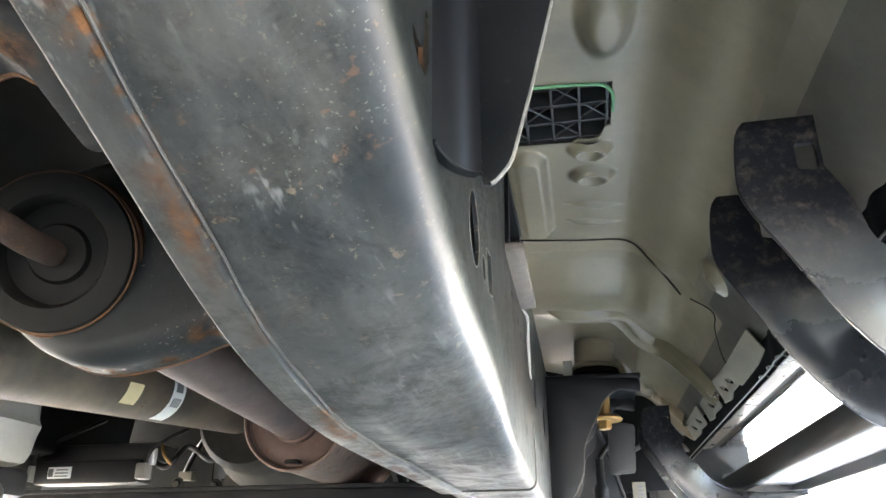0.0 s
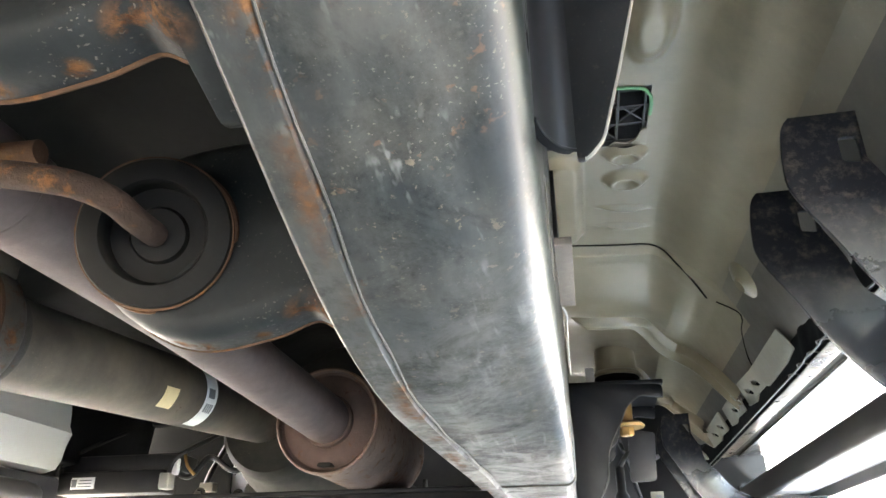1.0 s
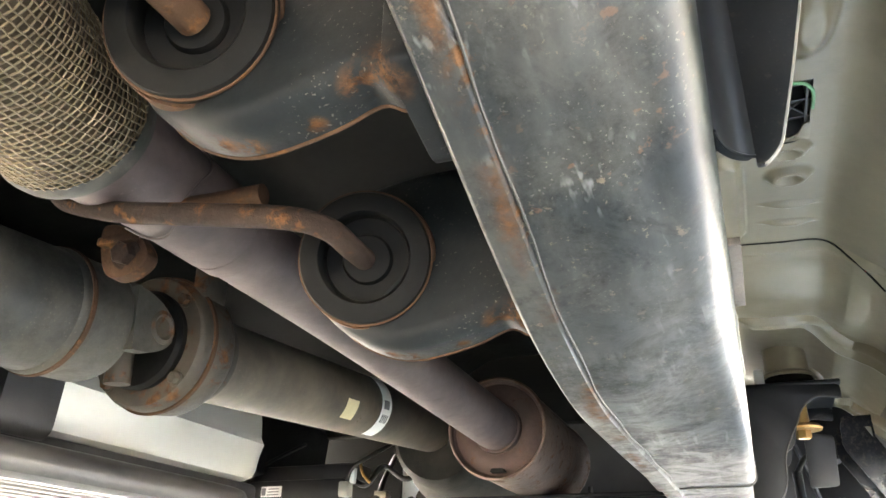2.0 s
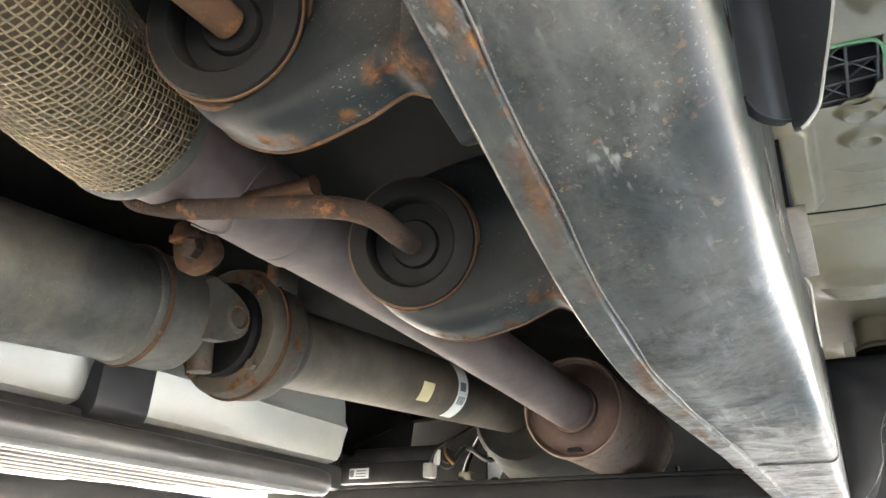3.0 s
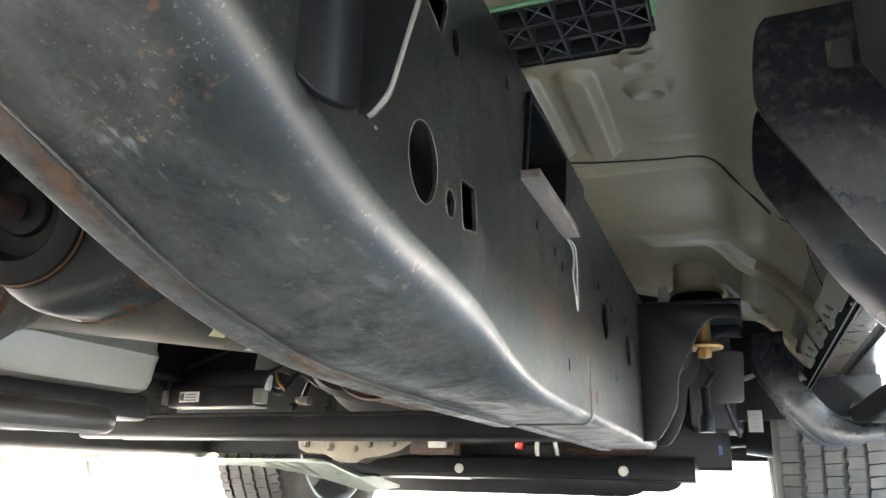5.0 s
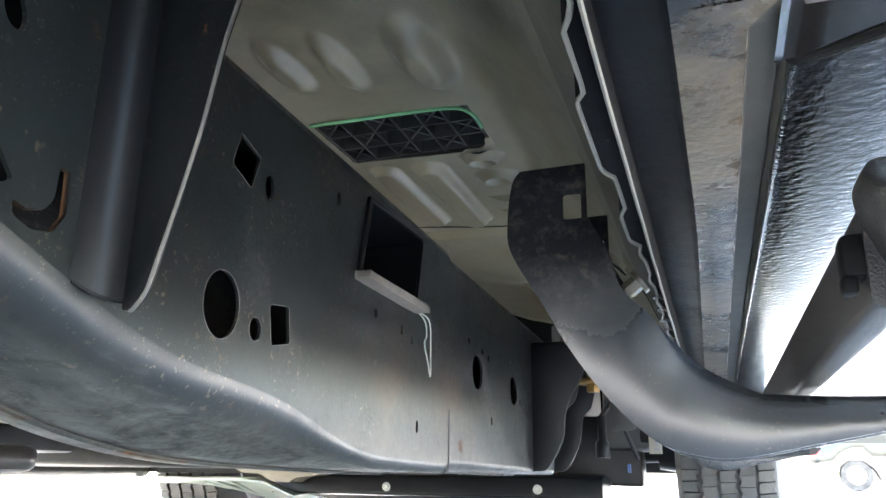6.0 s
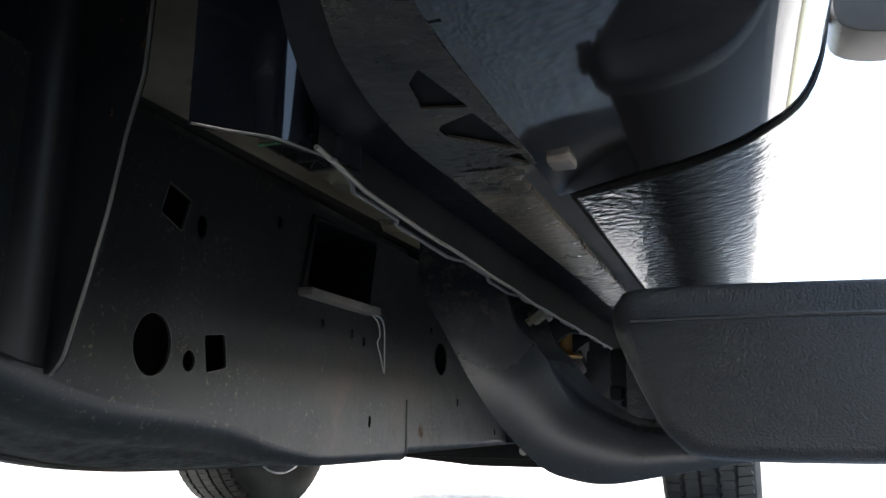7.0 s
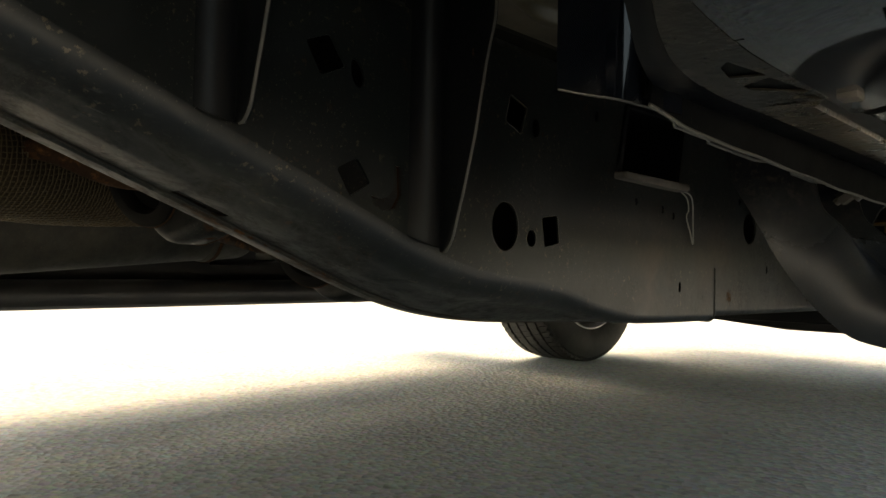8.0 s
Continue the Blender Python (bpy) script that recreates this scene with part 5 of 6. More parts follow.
def strap(points, width):
    """Pressed double ridge that follows the floor and runs down the sill wall."""
    secs = []
    line = smooth_line([(x, y, 0) for x, y in points], 8)
    for i, p in enumerate(line):
        a, b = line[max(0, i - 1)], line[min(len(line) - 1, i + 1)]
        run = on_floor(b.x, b.y) - on_floor(a.x, a.y)
        e = 0.006
        nrm = Vector((floor_height(p.x + e, p.y) - floor_height(p.x - e, p.y), floor_height(p.x, p.y + e) - floor_height(p.x, p.y - e), -2 * e)).normalized()
        side = run.cross(nrm).normalized()
        fade = min(1.0, i / 5)
        secs.append([on_floor(p.x, p.y) + side * (u * width) + nrm * (h * fade - 0.003) for u, h in
                     ((-0.5, 0.0), (-0.44, 0.010), (-0.38, 0.017), (-0.30, 0.018), (-0.17, 0.006), (0.17, 0.006), (0.30, 0.018), (0.38, 0.017), (0.44, 0.010), (0.5, 0.0))])
    return sweep(secs)


part("floor_strap", strap([(-0.05, 1.358), (0.0, 1.355), (0.05, 1.366), (0.105, 1.430), (0.150, 1.448), (0.180, 1.412), (0.213, 1.358), (0.232, 1.345)], 0.062), M_FLOOR, cab, angle=60)
part("floor_strap", strap([(0.06, 1.66), (0.105, 1.705), (0.150, 1.80), (0.195, 1.80), (0.220, 1.72), (0.234, 1.68)], 0.075), M_FLOOR, cab, angle=60)


def wall_tab(outline, holes):
    """Flat foot that lies on the sloping sill wall."""
    bm = prism(rounded(outline, 0.004, 3), 0.2300, 0.2325, "x", 0.0008, holes=holes)
    for v in bm.verts:
        v.co.x -= 0.62 * max(0.0, v.co.z - 0.459)
    return bm


part("sill_tab", wall_tab([(0.985, 0.487), (1.185, 0.484), (1.290, 0.487), (1.300, 0.452), (1.235, 0.446), (1.220, 0.455), (1.165, 0.455), (1.150, 0.449), (1.03, 0.452), (0.985, 0.460)],
                          (ellipse(1.205, 0.468, 0.016, 0.0045, 12, 0.3), ellipse(1.258, 0.467, 0.016, 0.0045, 12, 0.3))), M_TAB, cab)
part("sill_tab", wall_tab([(1.330, 0.486), (1.465, 0.483), (1.475, 0.452), (1.42, 0.447), (1.405, 0.454), (1.335, 0.452)],
                          (ellipse(1.352, 0.469, 0.014, 0.004, 12, 0.3), ellipse(1.400, 0.467, 0.014, 0.004, 12, 0.3))), M_TAB, cab)
part("sill_tab", wall_tab([(1.505, 0.486), (1.70, 0.483), (1.705, 0.450), (1.60, 0.448), (1.585, 0.455), (1.515, 0.452)],
                          (ellipse(1.565, 0.468, 0.018, 0.004, 12, 0.3), ellipse(1.640, 0.466, 0.018, 0.004, 12, 0.3))), M_TAB, cab)
nut = lathe([(0.0, 0.010), (0.010, 0.010), (0.013, 0.006), (0.024, 0.003), (0.032, -0.002), (0.034, -0.008)], tuple(on_floor(0.186, 0.985)), (-0.82, 0, -0.57), 28)
part("nut_boss", nut, M_FLOOR, cab)
plug = thing("floor_plug", (-0.04, 0.72, 0.67), "black plastic grid plug in a green foam gasket", "floor plug")
part("base", box(HOLE[0] - 0.02, HOLE[1] + 0.02, HOLE[2] - 0.02, HOLE[3] + 0.02, 0.684, 0.690, 0.002), M_BLACK, plug)
# Oversized rims, added unseen above the floor to stop light leaking in.
for wx0, wx1, wy0, wy1 in ((HOLE[0] - 0.02, HOLE[1] + 0.02, HOLE[2] - 0.02, HOLE[2] - 0.003), (HOLE[0] - 0.02, HOLE[1] + 0.09, HOLE[3] + 0.003, HOLE[3] + 0.12),
                           (HOLE[0] - 0.02, HOLE[0] - 0.003, HOLE[2] - 0.003, HOLE[3] + 0.003), (HOLE[1] + 0.003, HOLE[1] + 0.09, HOLE[2] - 0.02, HOLE[3] + 0.003)):
    part("rim", box(wx0, wx1, wy0, wy1, 0.6700, 0.684, 0.001), M_BLACK, plug)
for i in range(7):
    x = HOLE[0] + 0.004 + i * 0.0293
    part("rib", box(x - 0.0012, x + 0.0012, HOLE[2], HOLE[3], 0.666, 0.686, 0.0), M_BLACK, plug)
for j in range(4):
    y = HOLE[2] + 0.006 + j * 0.0345
    part("rib", box(HOLE[0], HOLE[1], y - 0.0012, y + 0.0012, 0.666, 0.686, 0.0), M_BLACK, plug)
for i in range(6):
    for j in range(3):
        if (i + j) % 2 == 0:
            x, y = HOLE[0] + 0.004 + i * 0.0293, HOLE[2] + 0.006 + j * 0.0345
            for a, b in (((x, y), (x + 0.0293, y + 0.0345)), ((x + 0.0293, y), (x, y + 0.0345))):
                part("diagonal_rib", tube([(a[0], a[1], 0.669), (b[0], b[1], 0.669)], 0.0013, 5, smooth=False), M_BLACK, plug)
part("gasket", tube([(HOLE[0], HOLE[2] - 0.001, 0.664), (-0.03, HOLE[2] - 0.001, 0.663), (0.035, HOLE[2] + 0.001, 0.662), (0.051, HOLE[2] + 0.012, 0.661), (0.055, HOLE[2] + 0.03, 0.661), (0.055, 0.715, 0.661)], 0.0020, 8), M_GREEN, plug, "green foam gasket edge")
part("plug_corner", prism(rounded([(HOLE[1] - 0.004, HOLE[3] + 0.004), (0.010, HOLE[3] + 0.004), (0.018, HOLE[3] - 0.006), (0.034, HOLE[3] - 0.002), (0.043, HOLE[3] - 0.010), (0.048, HOLE[3] - 0.030), (HOLE[1] + 0.004, HOLE[3] - 0.032), (HOLE[1] + 0.004, HOLE[3] + 0.004)], 0.003, 2), 0.6625, 0.6650, "z", 0.0005), M_FLOOR, cab)


# ---- right sill and body side ----
sill = thing("pickup_cab", (0.30, 1.0, 0.46), "gloss black cab side with stone guard sill, dirty underneath", "pickup cab")
# pinch flange with clips
FLANGE_Z = [(0.0, 0.458), (0.18, 0.4535), (0.22, 0.4465), (0.31, 0.444), (0.50, 0.438), (0.92, 0.433), (1.02, 0.431), (2.2, 0.425)]
STEPS = [(0.10, 0.004), (0.212, 0.004), (0.222, 0.009), (0.268, 0.009), (0.276, 0.0135), (0.352, 0.0135), (0.362, 0.008), (0.41, 0.008), (0.418, 0.012), (0.47, 0.012), (0.48, 0.006), (2.2, 0.006)]


def flange_x(y):
    return 0.2395 - 0.0006 * min(1.0, max(0.0, y - 0.5))


def inner_x(y):
    """Inner sealer line, stepped near the rear and scalloped by clips further on."""
    scallop = 0.0022 * max(0.0, math.sin((y - 0.48) * 84.0)) if 0.48 < y < 1.0 else 0.0
    return flange_x(y) - between(y, STEPS) - scallop


flange_y = [0.176 + (1.90 - 0.176) * i / 260 for i in range(261)]
part("pinch_flange", sweep([[(flange_x(y) - 0.0012, y, 0.476), (flange_x(y) - 0.0008, y, between(y, FLANGE_Z) + 0.001), (flange_x(y), y, between(y, FLANGE_Z)),
                             (flange_x(y) + 0.0008, y, between(y, FLANGE_Z) + 0.001), (flange_x(y) + 0.0012, y, 0.476)] for y in flange_y[::4]]), M_FLANGE, sill)
part("flange_seal", tube([(flange_x(y), y, between(y, FLANGE_Z) + 0.0004 * math.sin(y * 61)) for y in flange_y[::3]], 0.0011, 6, smooth=False), M_SEAL, sill, "grey sealer line on the flange")
part("inner_web", sweep([[(flange_x(y) - 0.001, y, between(y, FLANGE_Z) + 0.0055), (inner_x(y) + 0.0006, y, between(y, FLANGE_Z) + 0.0045), (inner_x(y), y, between(y, FLANGE_Z) + 0.0035),
                          (inner_x(y) - 0.0006, y, between(y, FLANGE_Z) + 0.0045), (inner_x(y) - 0.0008, y, 0.478)] for y in flange_y]), M_FLANGE, sill)
part("inner_seal", tube([(inner_x(y), y, between(y, FLANGE_Z) + 0.0035) for y in flange_y[3:]], 0.0012, 6, smooth=False), M_SEAL, sill, "stepped sealer line on the flange")
for i in range(9):
    y = 0.62 + 0.049 * i
    z = between(y, FLANGE_Z)
    part("flange_clip", tube([(flange_x(y) - 0.0004, y, z - 0.0006), (flange_x(y) - 0.006, y + 0.006, z + 0.0030), (inner_x(y) - 0.004, y + 0.016, z + 0.0040), (inner_x(y) - 0.001, y + 0.026, z + 0.0035)], 0.0010, 6, per=3), M_SEAL, sill)
EDGE_X = [(-0.06, 0.340), (0.0, 0.318), (0.06, 0.299), (0.09, 0.2865), (0.122, 0.276), (0.16, 0.2685), (0.20, 0.2650), (0.26, 0.2660), (0.50, 0.2685), (2.4, 0.247)]
INNER_X = [(-0.06, 0.335), (0.0, 0.312), (0.06, 0.291), (0.09, 0.2785), (0.119, 0.2655), (0.148, 0.2540), (0.172, 0.2445), (0.19, 0.2400), (0.22, 0.2400), (2.4, 0.2400)]
def rear_lift(y):
    return 1.3 * max(0.0, 0.15 - y) ** 2


SILL_Y = [-0.06 + 0.02 * i for i in range(18)] + [0.31 + 0.053 * i for i in range(31)]
def band_z(y):
    return 0.4602 + 0.10 * (between(y, EDGE_X) - between(y, INNER_X))


part("sill_bottom", sweep([[(between(y, INNER_X), y, band_z(y) + rear_lift(y)), (0.3 * between(y, EDGE_X) + 0.7 * between(y, INNER_X), y, 0.7 * band_z(y) + 0.3 * 0.4602 + rear_lift(y)), (between(y, EDGE_X) - 0.002, y, 0.4602 + rear_lift(y)),
                            (between(y, EDGE_X), y, 0.4586 + rear_lift(y)), (between(y, EDGE_X) + 0.0015, y, 0.4578 + rear_lift(y))] for y in SILL_Y]), M_GUARD, sill, "dirty black sill underside")


def strip_x(y):
    return 0.3065 - 0.0120 * max(0.0, min(1.0, (y - 0.235) / 0.02))


def step_skin(ys):
    return sweep([[(between(y, EDGE_X) + (strip_x(y) - between(y, EDGE_X)) * u + 0.0015 * (1 - u), y, 0.4578 - 0.0010 * math.sin(math.pi * u) + rear_lift(y)) for u in (0.0, 0.15, 0.35, 0.6, 0.85, 1.0)]
                  + [(strip_x(y) + 0.0008, y, 0.4578 + rear_lift(y) + 0.0027 * max(0.0, min(1.0, (y - 0.235) / 0.02)))] for y in ys])


DRAINS = ([(0.289, 0.146), (0.2955, 0.138), (0.3005, 0.170), (0.285, 0.166)], [(0.2835, 0.186), (0.286, 0.182), (0.3000, 0.1745), (0.3055, 0.216), (0.284, 0.193)], [(0.2965, 0.222), (0.3040, 0.219), (0.3050, 0.232), (0.3045, 0.2345)])
mid_y = [0.02 + 0.00977 * i for i in range(23)]
rear_plate = [(between(y, EDGE_X) + 0.0015, y) for y in mid_y] + [(strip_x(y) + 0.0008, y) for y in reversed(mid_y)]
plate = prism(rear_plate, 0.4574, 0.4584, "z", 0.0, holes=[rounded(d, 0.0015, 2) for d in DRAINS])
for v in plate.verts:
    v.co.z += rear_lift(v.co.y)
part("drain_plate", plate, M_TAN, sill, "glossy sill plate with black drain openings")
part("sill_step", step_skin([0.234, 0.235, 0.245, 0.255] + [y for y in SILL_Y if y > 0.256]), M_TANDUST, sill, "tan dusted glossy sill step")
# Near-black fillers stand in for the darkness inside the openings and gaps.
part("sill_dark_fill", box(0.2785, 0.3120, 0.115, 0.236, 0.4592, 0.50, 0.001), M_NEARBLACK, sill)
part("sill_dark_fill", box(0.2700, 0.2940, 0.222, 0.262, 0.4590, 0.466, 0.0005), M_NEARBLACK, sill)
part("sill_dark_fill", box(0.2785, 0.3120, 0.236, 0.30, 0.4655, 0.50, 0.001), M_NEARBLACK, sill)
part("sill_strip", sweep([[(strip_x(y) + 0.0007, y, 0.4577 + 0.0027 * k), (strip_x(y) + 0.0014, y, 0.4578 + 0.0033 * k), (0.3074, y, 0.4578 + 0.0042 * k), (0.3088, y, 0.4578 + 0.0062 * k), (0.3112, y, 0.4578 + 0.0022 * k)] for y, k in [(y, max(0.0, min(1.0, (y - 0.235) / 0.02))) for y in [0.22, 0.235, 0.245, 0.255] + [y for y in SILL_Y if y > 0.256]]]), M_TROUGH, sill, "dusty grey strip beside the door")
GUARD = [(0.3110, 0.4600), (0.3125, 0.4572), (0.318, 0.4570), (0.340, 0.4578), (0.365, 0.4595), (0.388, 0.4635), (0.402, 0.4710), (0.412, 0.4850), (0.420, 0.512), (0.430, 0.570)]


def gap_y(x, z):
    """Line of the door's rear gap, running outward and then up the side."""
    t = min(1.0, (x - 0.31) / 0.085)
    return 0.286 - 0.022 * t - 0.014 * t * t + 0.55 * min(0.15, max(0.0, z - 0.468)) + 0.1 * max(0.0, z - 0.62)


def guard_skin(front):
    secs = []
    dense = smooth_line([(x, 0, z) for x, z in GUARD], 4)
    for p in dense:
        g = gap_y(p.x, p.z)
        if front:
            ys = [g + 0.0030, g + 0.012] + [0.42 + (1.90 - 0.42) * i / 30 for i in range(31)]
        else:
            ys = [max(0.172, g - 0.12) + (g - 0.0035 - max(0.172, g - 0.12)) * i / 8 for i in range(9)]
        secs.append([(p.x, y, p.z) for y in ys])
    return sweep(secs)


part("stone_guard", guard_skin(True), M_CHIP, sill, "orange peel stone guard coat")
SIDE = [(0.430, 0.570), (0.444, 0.70), (0.455, 0.85), (0.455, 1.00), (0.44, 1.15)]
side_dense = smooth_line([(x, 0, z) for x, z in SIDE], 6)
door = [[(p.x, y, p.z) for y in [gap_y(0.395, p.z) + 0.0030] + [0.46 + (1.9 - 0.46) * i / 20 for i in range(21)]] for p in side_dense]
part("door_skin", sweep(door), M_PAINT, sill, "gloss black door skin")
# smooth cab corner behind the door
CORNER = [(0.2425, 0.462), (0.262, 0.470), (0.285, 0.4745), (0.3110, 0.4605), (0.318, 0.4590), (0.340, 0.4598), (0.365, 0.4612), (0.388, 0.4650), (0.402, 0.4722), (0.412, 0.4860), (0.420, 0.512), (0.430, 0.57), (0.444, 0.70), (0.455, 0.85), (0.455, 1.0), (0.44, 1.15)]
secs = []
for p in smooth_line([(0.3055, 0, 0.4577), (0.3110, 0, 0.4577), (0.318, 0, 0.4580)] + [(x, 0, z) for x, z in CORNER[5:]], 5):
    g = gap_y(min(p.x, 0.395), p.z)
    ys = [-0.06 + (g - 0.003 + 0.06) * i / 16 for i in range(17)]
    secs.append([(p.x, y, p.z + (rear_lift(y) if p.z < 0.56 else 0.0)) for y in ys])
part("cab_corner", sweep(secs), M_PAINT, sill, "smooth gloss black cab corner")
gapline = [(p.x, gap_y(min(p.x, 0.395), p.z), p.z + 0.0015) for p in smooth_line([(x, 0, z) for x, z in GUARD + SIDE[1:]], 3)]
part("door_gap", tube(gapline, 0.0021, 8, smooth=False), M_RUBBER, sill, "black door gap seal")
# rear end box of the sill
bend = [(0.186, 0.170), (0.205, 0.1698), (0.2125, 0.1700)] + [(0.2125 + 0.031 * math.sin(a), 0.1700 + 0.034 * (1 - math.cos(a))) for a in (math.pi / 2 * k / 14 for k in range(1, 15))]
end = sweep([[(x, y, 0.4520 + 0.27 * max(0.0, 0.2400 - x) + f * (0.80 - 0.452)) for x, y in bend] for f in (0.0, 0.02, 0.3, 1.0)])
part("sill_end", thicken(end, 0.0015), M_ENDPAINT, sill, "gloss black sill end", 50)
part("end_lip", tube([(0.1875, 0.1698, 0.4672), (0.205, 0.1698, 0.4618), (0.2235, 0.1716, 0.4572), (0.2355, 0.1782, 0.4530), (0.2415, 0.188, 0.4515)], 0.0006, 6), M_CUTEDGE, sill, "pale lower edge of the sill end")
part("sill_inner", thicken(sweep([[(between(y, INNER_X) + 0.0005, y, band_z(y) + 0.0005 + rear_lift(y)), (between(y, INNER_X) + 0.002 + 0.5 * max(0.0, 0.19 - y), y, 0.60), (between(y, INNER_X) + 0.002 + 0.6 * max(0.0, 0.19 - y), y, 0.80)] for y in SILL_Y if y < 0.23]), 0.003), M_GUARD, sill)
# Added block that keeps sky from showing through the hollow sill.
part("sky_block", box(0.250, 0.405, 0.19, 1.90, 0.535, 0.80, 0.004), M_BLACK, sill)
part("pale_patch", box(0.3125, 0.3225, 0.228, 0.241, 0.4550, 0.4600, 0.0012), M_LIP, sill, "pale patch by the door gap")
# ---- step bar and its brackets ----
step = thing("step_bar", (0.40, 1.2, 0.35), "grained black plastic running board on curved steel arms", "running board")
BAR = [(0.372, 0.3405), (0.352, 0.3470), (0.342, 0.362), (0.3325, 0.384), (0.3285, 0.398), (0.331, 0.407), (0.342, 0.4115), (0.40, 0.4115), (0.46, 0.409), (0.50, 0.400), (0.505, 0.375), (0.495, 0.352), (0.47, 0.3425)]
dense = smooth_outline(BAR, 4)
secs = []
for y, k in ((0.262, 0.20), (0.263, 0.12), (0.2665, 0.05), (0.272, 0.015), (0.280, 0.0), (0.296, 0.0), (0.300, 0.03)):
    lean = max(0.0, 1.0 - (y - 0.262) / 0.02)
    secs.append([(0.417 + (x - 0.417) * (1 - k * 0.5), y + 1.1 * lean * max(0.0, z - 0.3955), 0.376 + (z - 0.376) * (1 - k)) for x, z in dense])
part("end_cap", sweep(secs, close=True, caps=True), M_BAR, step, "grained black plastic end cap", angle=60)
tread = rounded([(0.3305, 0.3580), (0.3440, 0.3555), (0.3450, 0.3850), (0.4860, 0.3850), (0.4880, 0.3600), (0.5020, 0.3620), (0.5045, 0.3990), (0.46, 0.4075), (0.40, 0.4095), (0.344, 0.4095), (0.3310, 0.4000)], 0.004, 3)
part("tread", prism(tread, 0.298, 2.03, "y", 0.001), M_BAR, step, "black step tread with a folded inner lip")
under = thicken(sweep([[(0.3465 + 0.0695 * i / 20 * 2, y, 0.3835 - 0.0012 * (i % 2)) for i in range(21)] for y in (0.300, 1.2, 2.02)]), 0.001)
part("tread_underside", under, M_TREADALU, step, "bare ribbed aluminium underside", angle=20)
secs = [[(0.417 + (x - 0.417) * (1 - k * 0.5), y, 0.376 + (z - 0.376) * (1 - k)) for x, z in dense] for y, k in ((2.02, 0.0), (2.045, 0.03), (2.055, 0.12))]
part("end_cap", sweep(secs, close=True, caps=True), M_BAR, step, "grained black plastic end cap", angle=60)
part("cap_seam", tube([(0.338, 0.2632, 0.3955), (0.40, 0.2625, 0.3958), (0.495, 0.2632, 0.3945)], 0.0009, 6), M_BAR, step)
part("clip", box(0.3225, 0.336, 0.300, 0.314, 0.370, 0.388, 0.003), M_NEARBLACK, step, "black clip under the board")
part("clip_tongue", box(0.3220, 0.328, 0.302, 0.312, 0.364, 0.372, 0.002), M_NEARBLACK, step)
LEFT = [(0.138, 0.530), (0.131, 0.519), (0.127, 0.487), (0.130, 0.461), (0.154, 0.419), (0.174, 0.383), (0.201, 0.346), (0.231, 0.318), (0.256, 0.3090), (0.285, 0.3070), (0.335, 0.3165), (0.445, 0.3385)]
RIGHT = [(0.445, 0.3505), (0.376, 0.3475), (0.313, 0.3495), (0.299, 0.352), (0.268, 0.368), (0.247, 0.389), (0.229, 0.411), (0.213, 0.428), (0.205, 0.457), (0.190, 0.487)]
TOPS = [(0.190, 0.531)]
SLOT = rounded([(0.1715, 0.507), (0.186, 0.507), (0.186, 0.484), (0.1715, 0.486)], 0.003, 3)


def inset(line, d):
    out = []
    for i, (a, b) in enumerate(line):
        k = d * min(1.0, (len(line) - 1 - i) / 5)
        p, q = line[max(0, i - 1)], line[min(len(line) - 1, i + 1)]
        run = Vector((q[0] - p[0], q[1] - p[1])).normalized()
        out.append((a + run.y * k, b - run.x * k) if run.x > 0 else (a - run.y * k, b + run.x * k))
    return out


def bracket(at):
    low = [(p.x, p.z) for p in smooth_line([(a, 0, b) for a, b in LEFT], 4)]
    top = [(p.x, p.z) for p in smooth_line([(a, 0, b) for a, b in RIGHT], 4)]
    web = top[:-14]
    outline = low + inset(web, 0.011) + top[len(web):] + TOPS
    ob = part("bracket", prism(outline, 0.540 + at, 0.5445 + at, "y", 0.0015, 2, holes=(SLOT,)), M_DUSTY, step, "dusty black steel bracket arm")
    part("front_plate", prism(outline, 0.672 + at, 0.6765 + at, "y", 0.0015, 2, holes=(SLOT,)), M_DUSTY, ob)
    turn = [math.pi / 2 * k / 7 for k in range(8)]
    near = [(0.012 * (1 - math.sin(a)), 0.5397 + 0.013 * (1 - math.cos(a))) for a in turn]
    far_side = [(e, 1.2164 - y) for e, y in reversed(near)]
    rings = [(inset(web, e), y) for e, y in near + far_side]
    part("web", sweep([[(r[i][0], y + at, r[i][1]) for r, y in rings] for i in range(len(web))]), M_DUSTY, ob, "satin black rounded web")
    part("bolt", hexbolt((0.222, 0.60 + at, 0.447), (-0.8, 0, -0.6), 0.007, 0.014, washer=0.011), M_SILL, ob, "pale bolt and nut")
    part("stud", tube([(0.222, 0.60 + at, 0.447), (0.207, 0.60 + at, 0.436)], 0.0035, 8, smooth=False), M_SILL, ob)
    return ob


bracket(0.0)
bracket(1.19)

# ---- body mount at the front of the rail ----
mount = thing("body_mount", (0.02, 1.6, 0.48), "black steel body mount bracket with a rubber cushion", "body mount")
cut = [(-0.078, 0.545), (0.112, 0.535), (0.112, 0.508), (0.07, 0.515), (0.042, 0.495), (0.03, 0.47), (0.02, 0.43), (0.002, 0.415), (-0.006, 0.36), (-0.022, 0.325), (-0.040, 0.300), (-0.075, 0.298)]
part("rear_web", prism(rounded(cut, 0.008), 1.46, 1.466, "y", 0.0012), M_PLATE, mount)
part("front_web", prism(rounded(cut, 0.008), 1.66, 1.666, "y", 0.0012), M_PLATE, mount)
part("top_plate", box(-0.07, 0.115, 1.46, 1.70, 0.536, 0.546, 0.003), M_PLATE, mount)
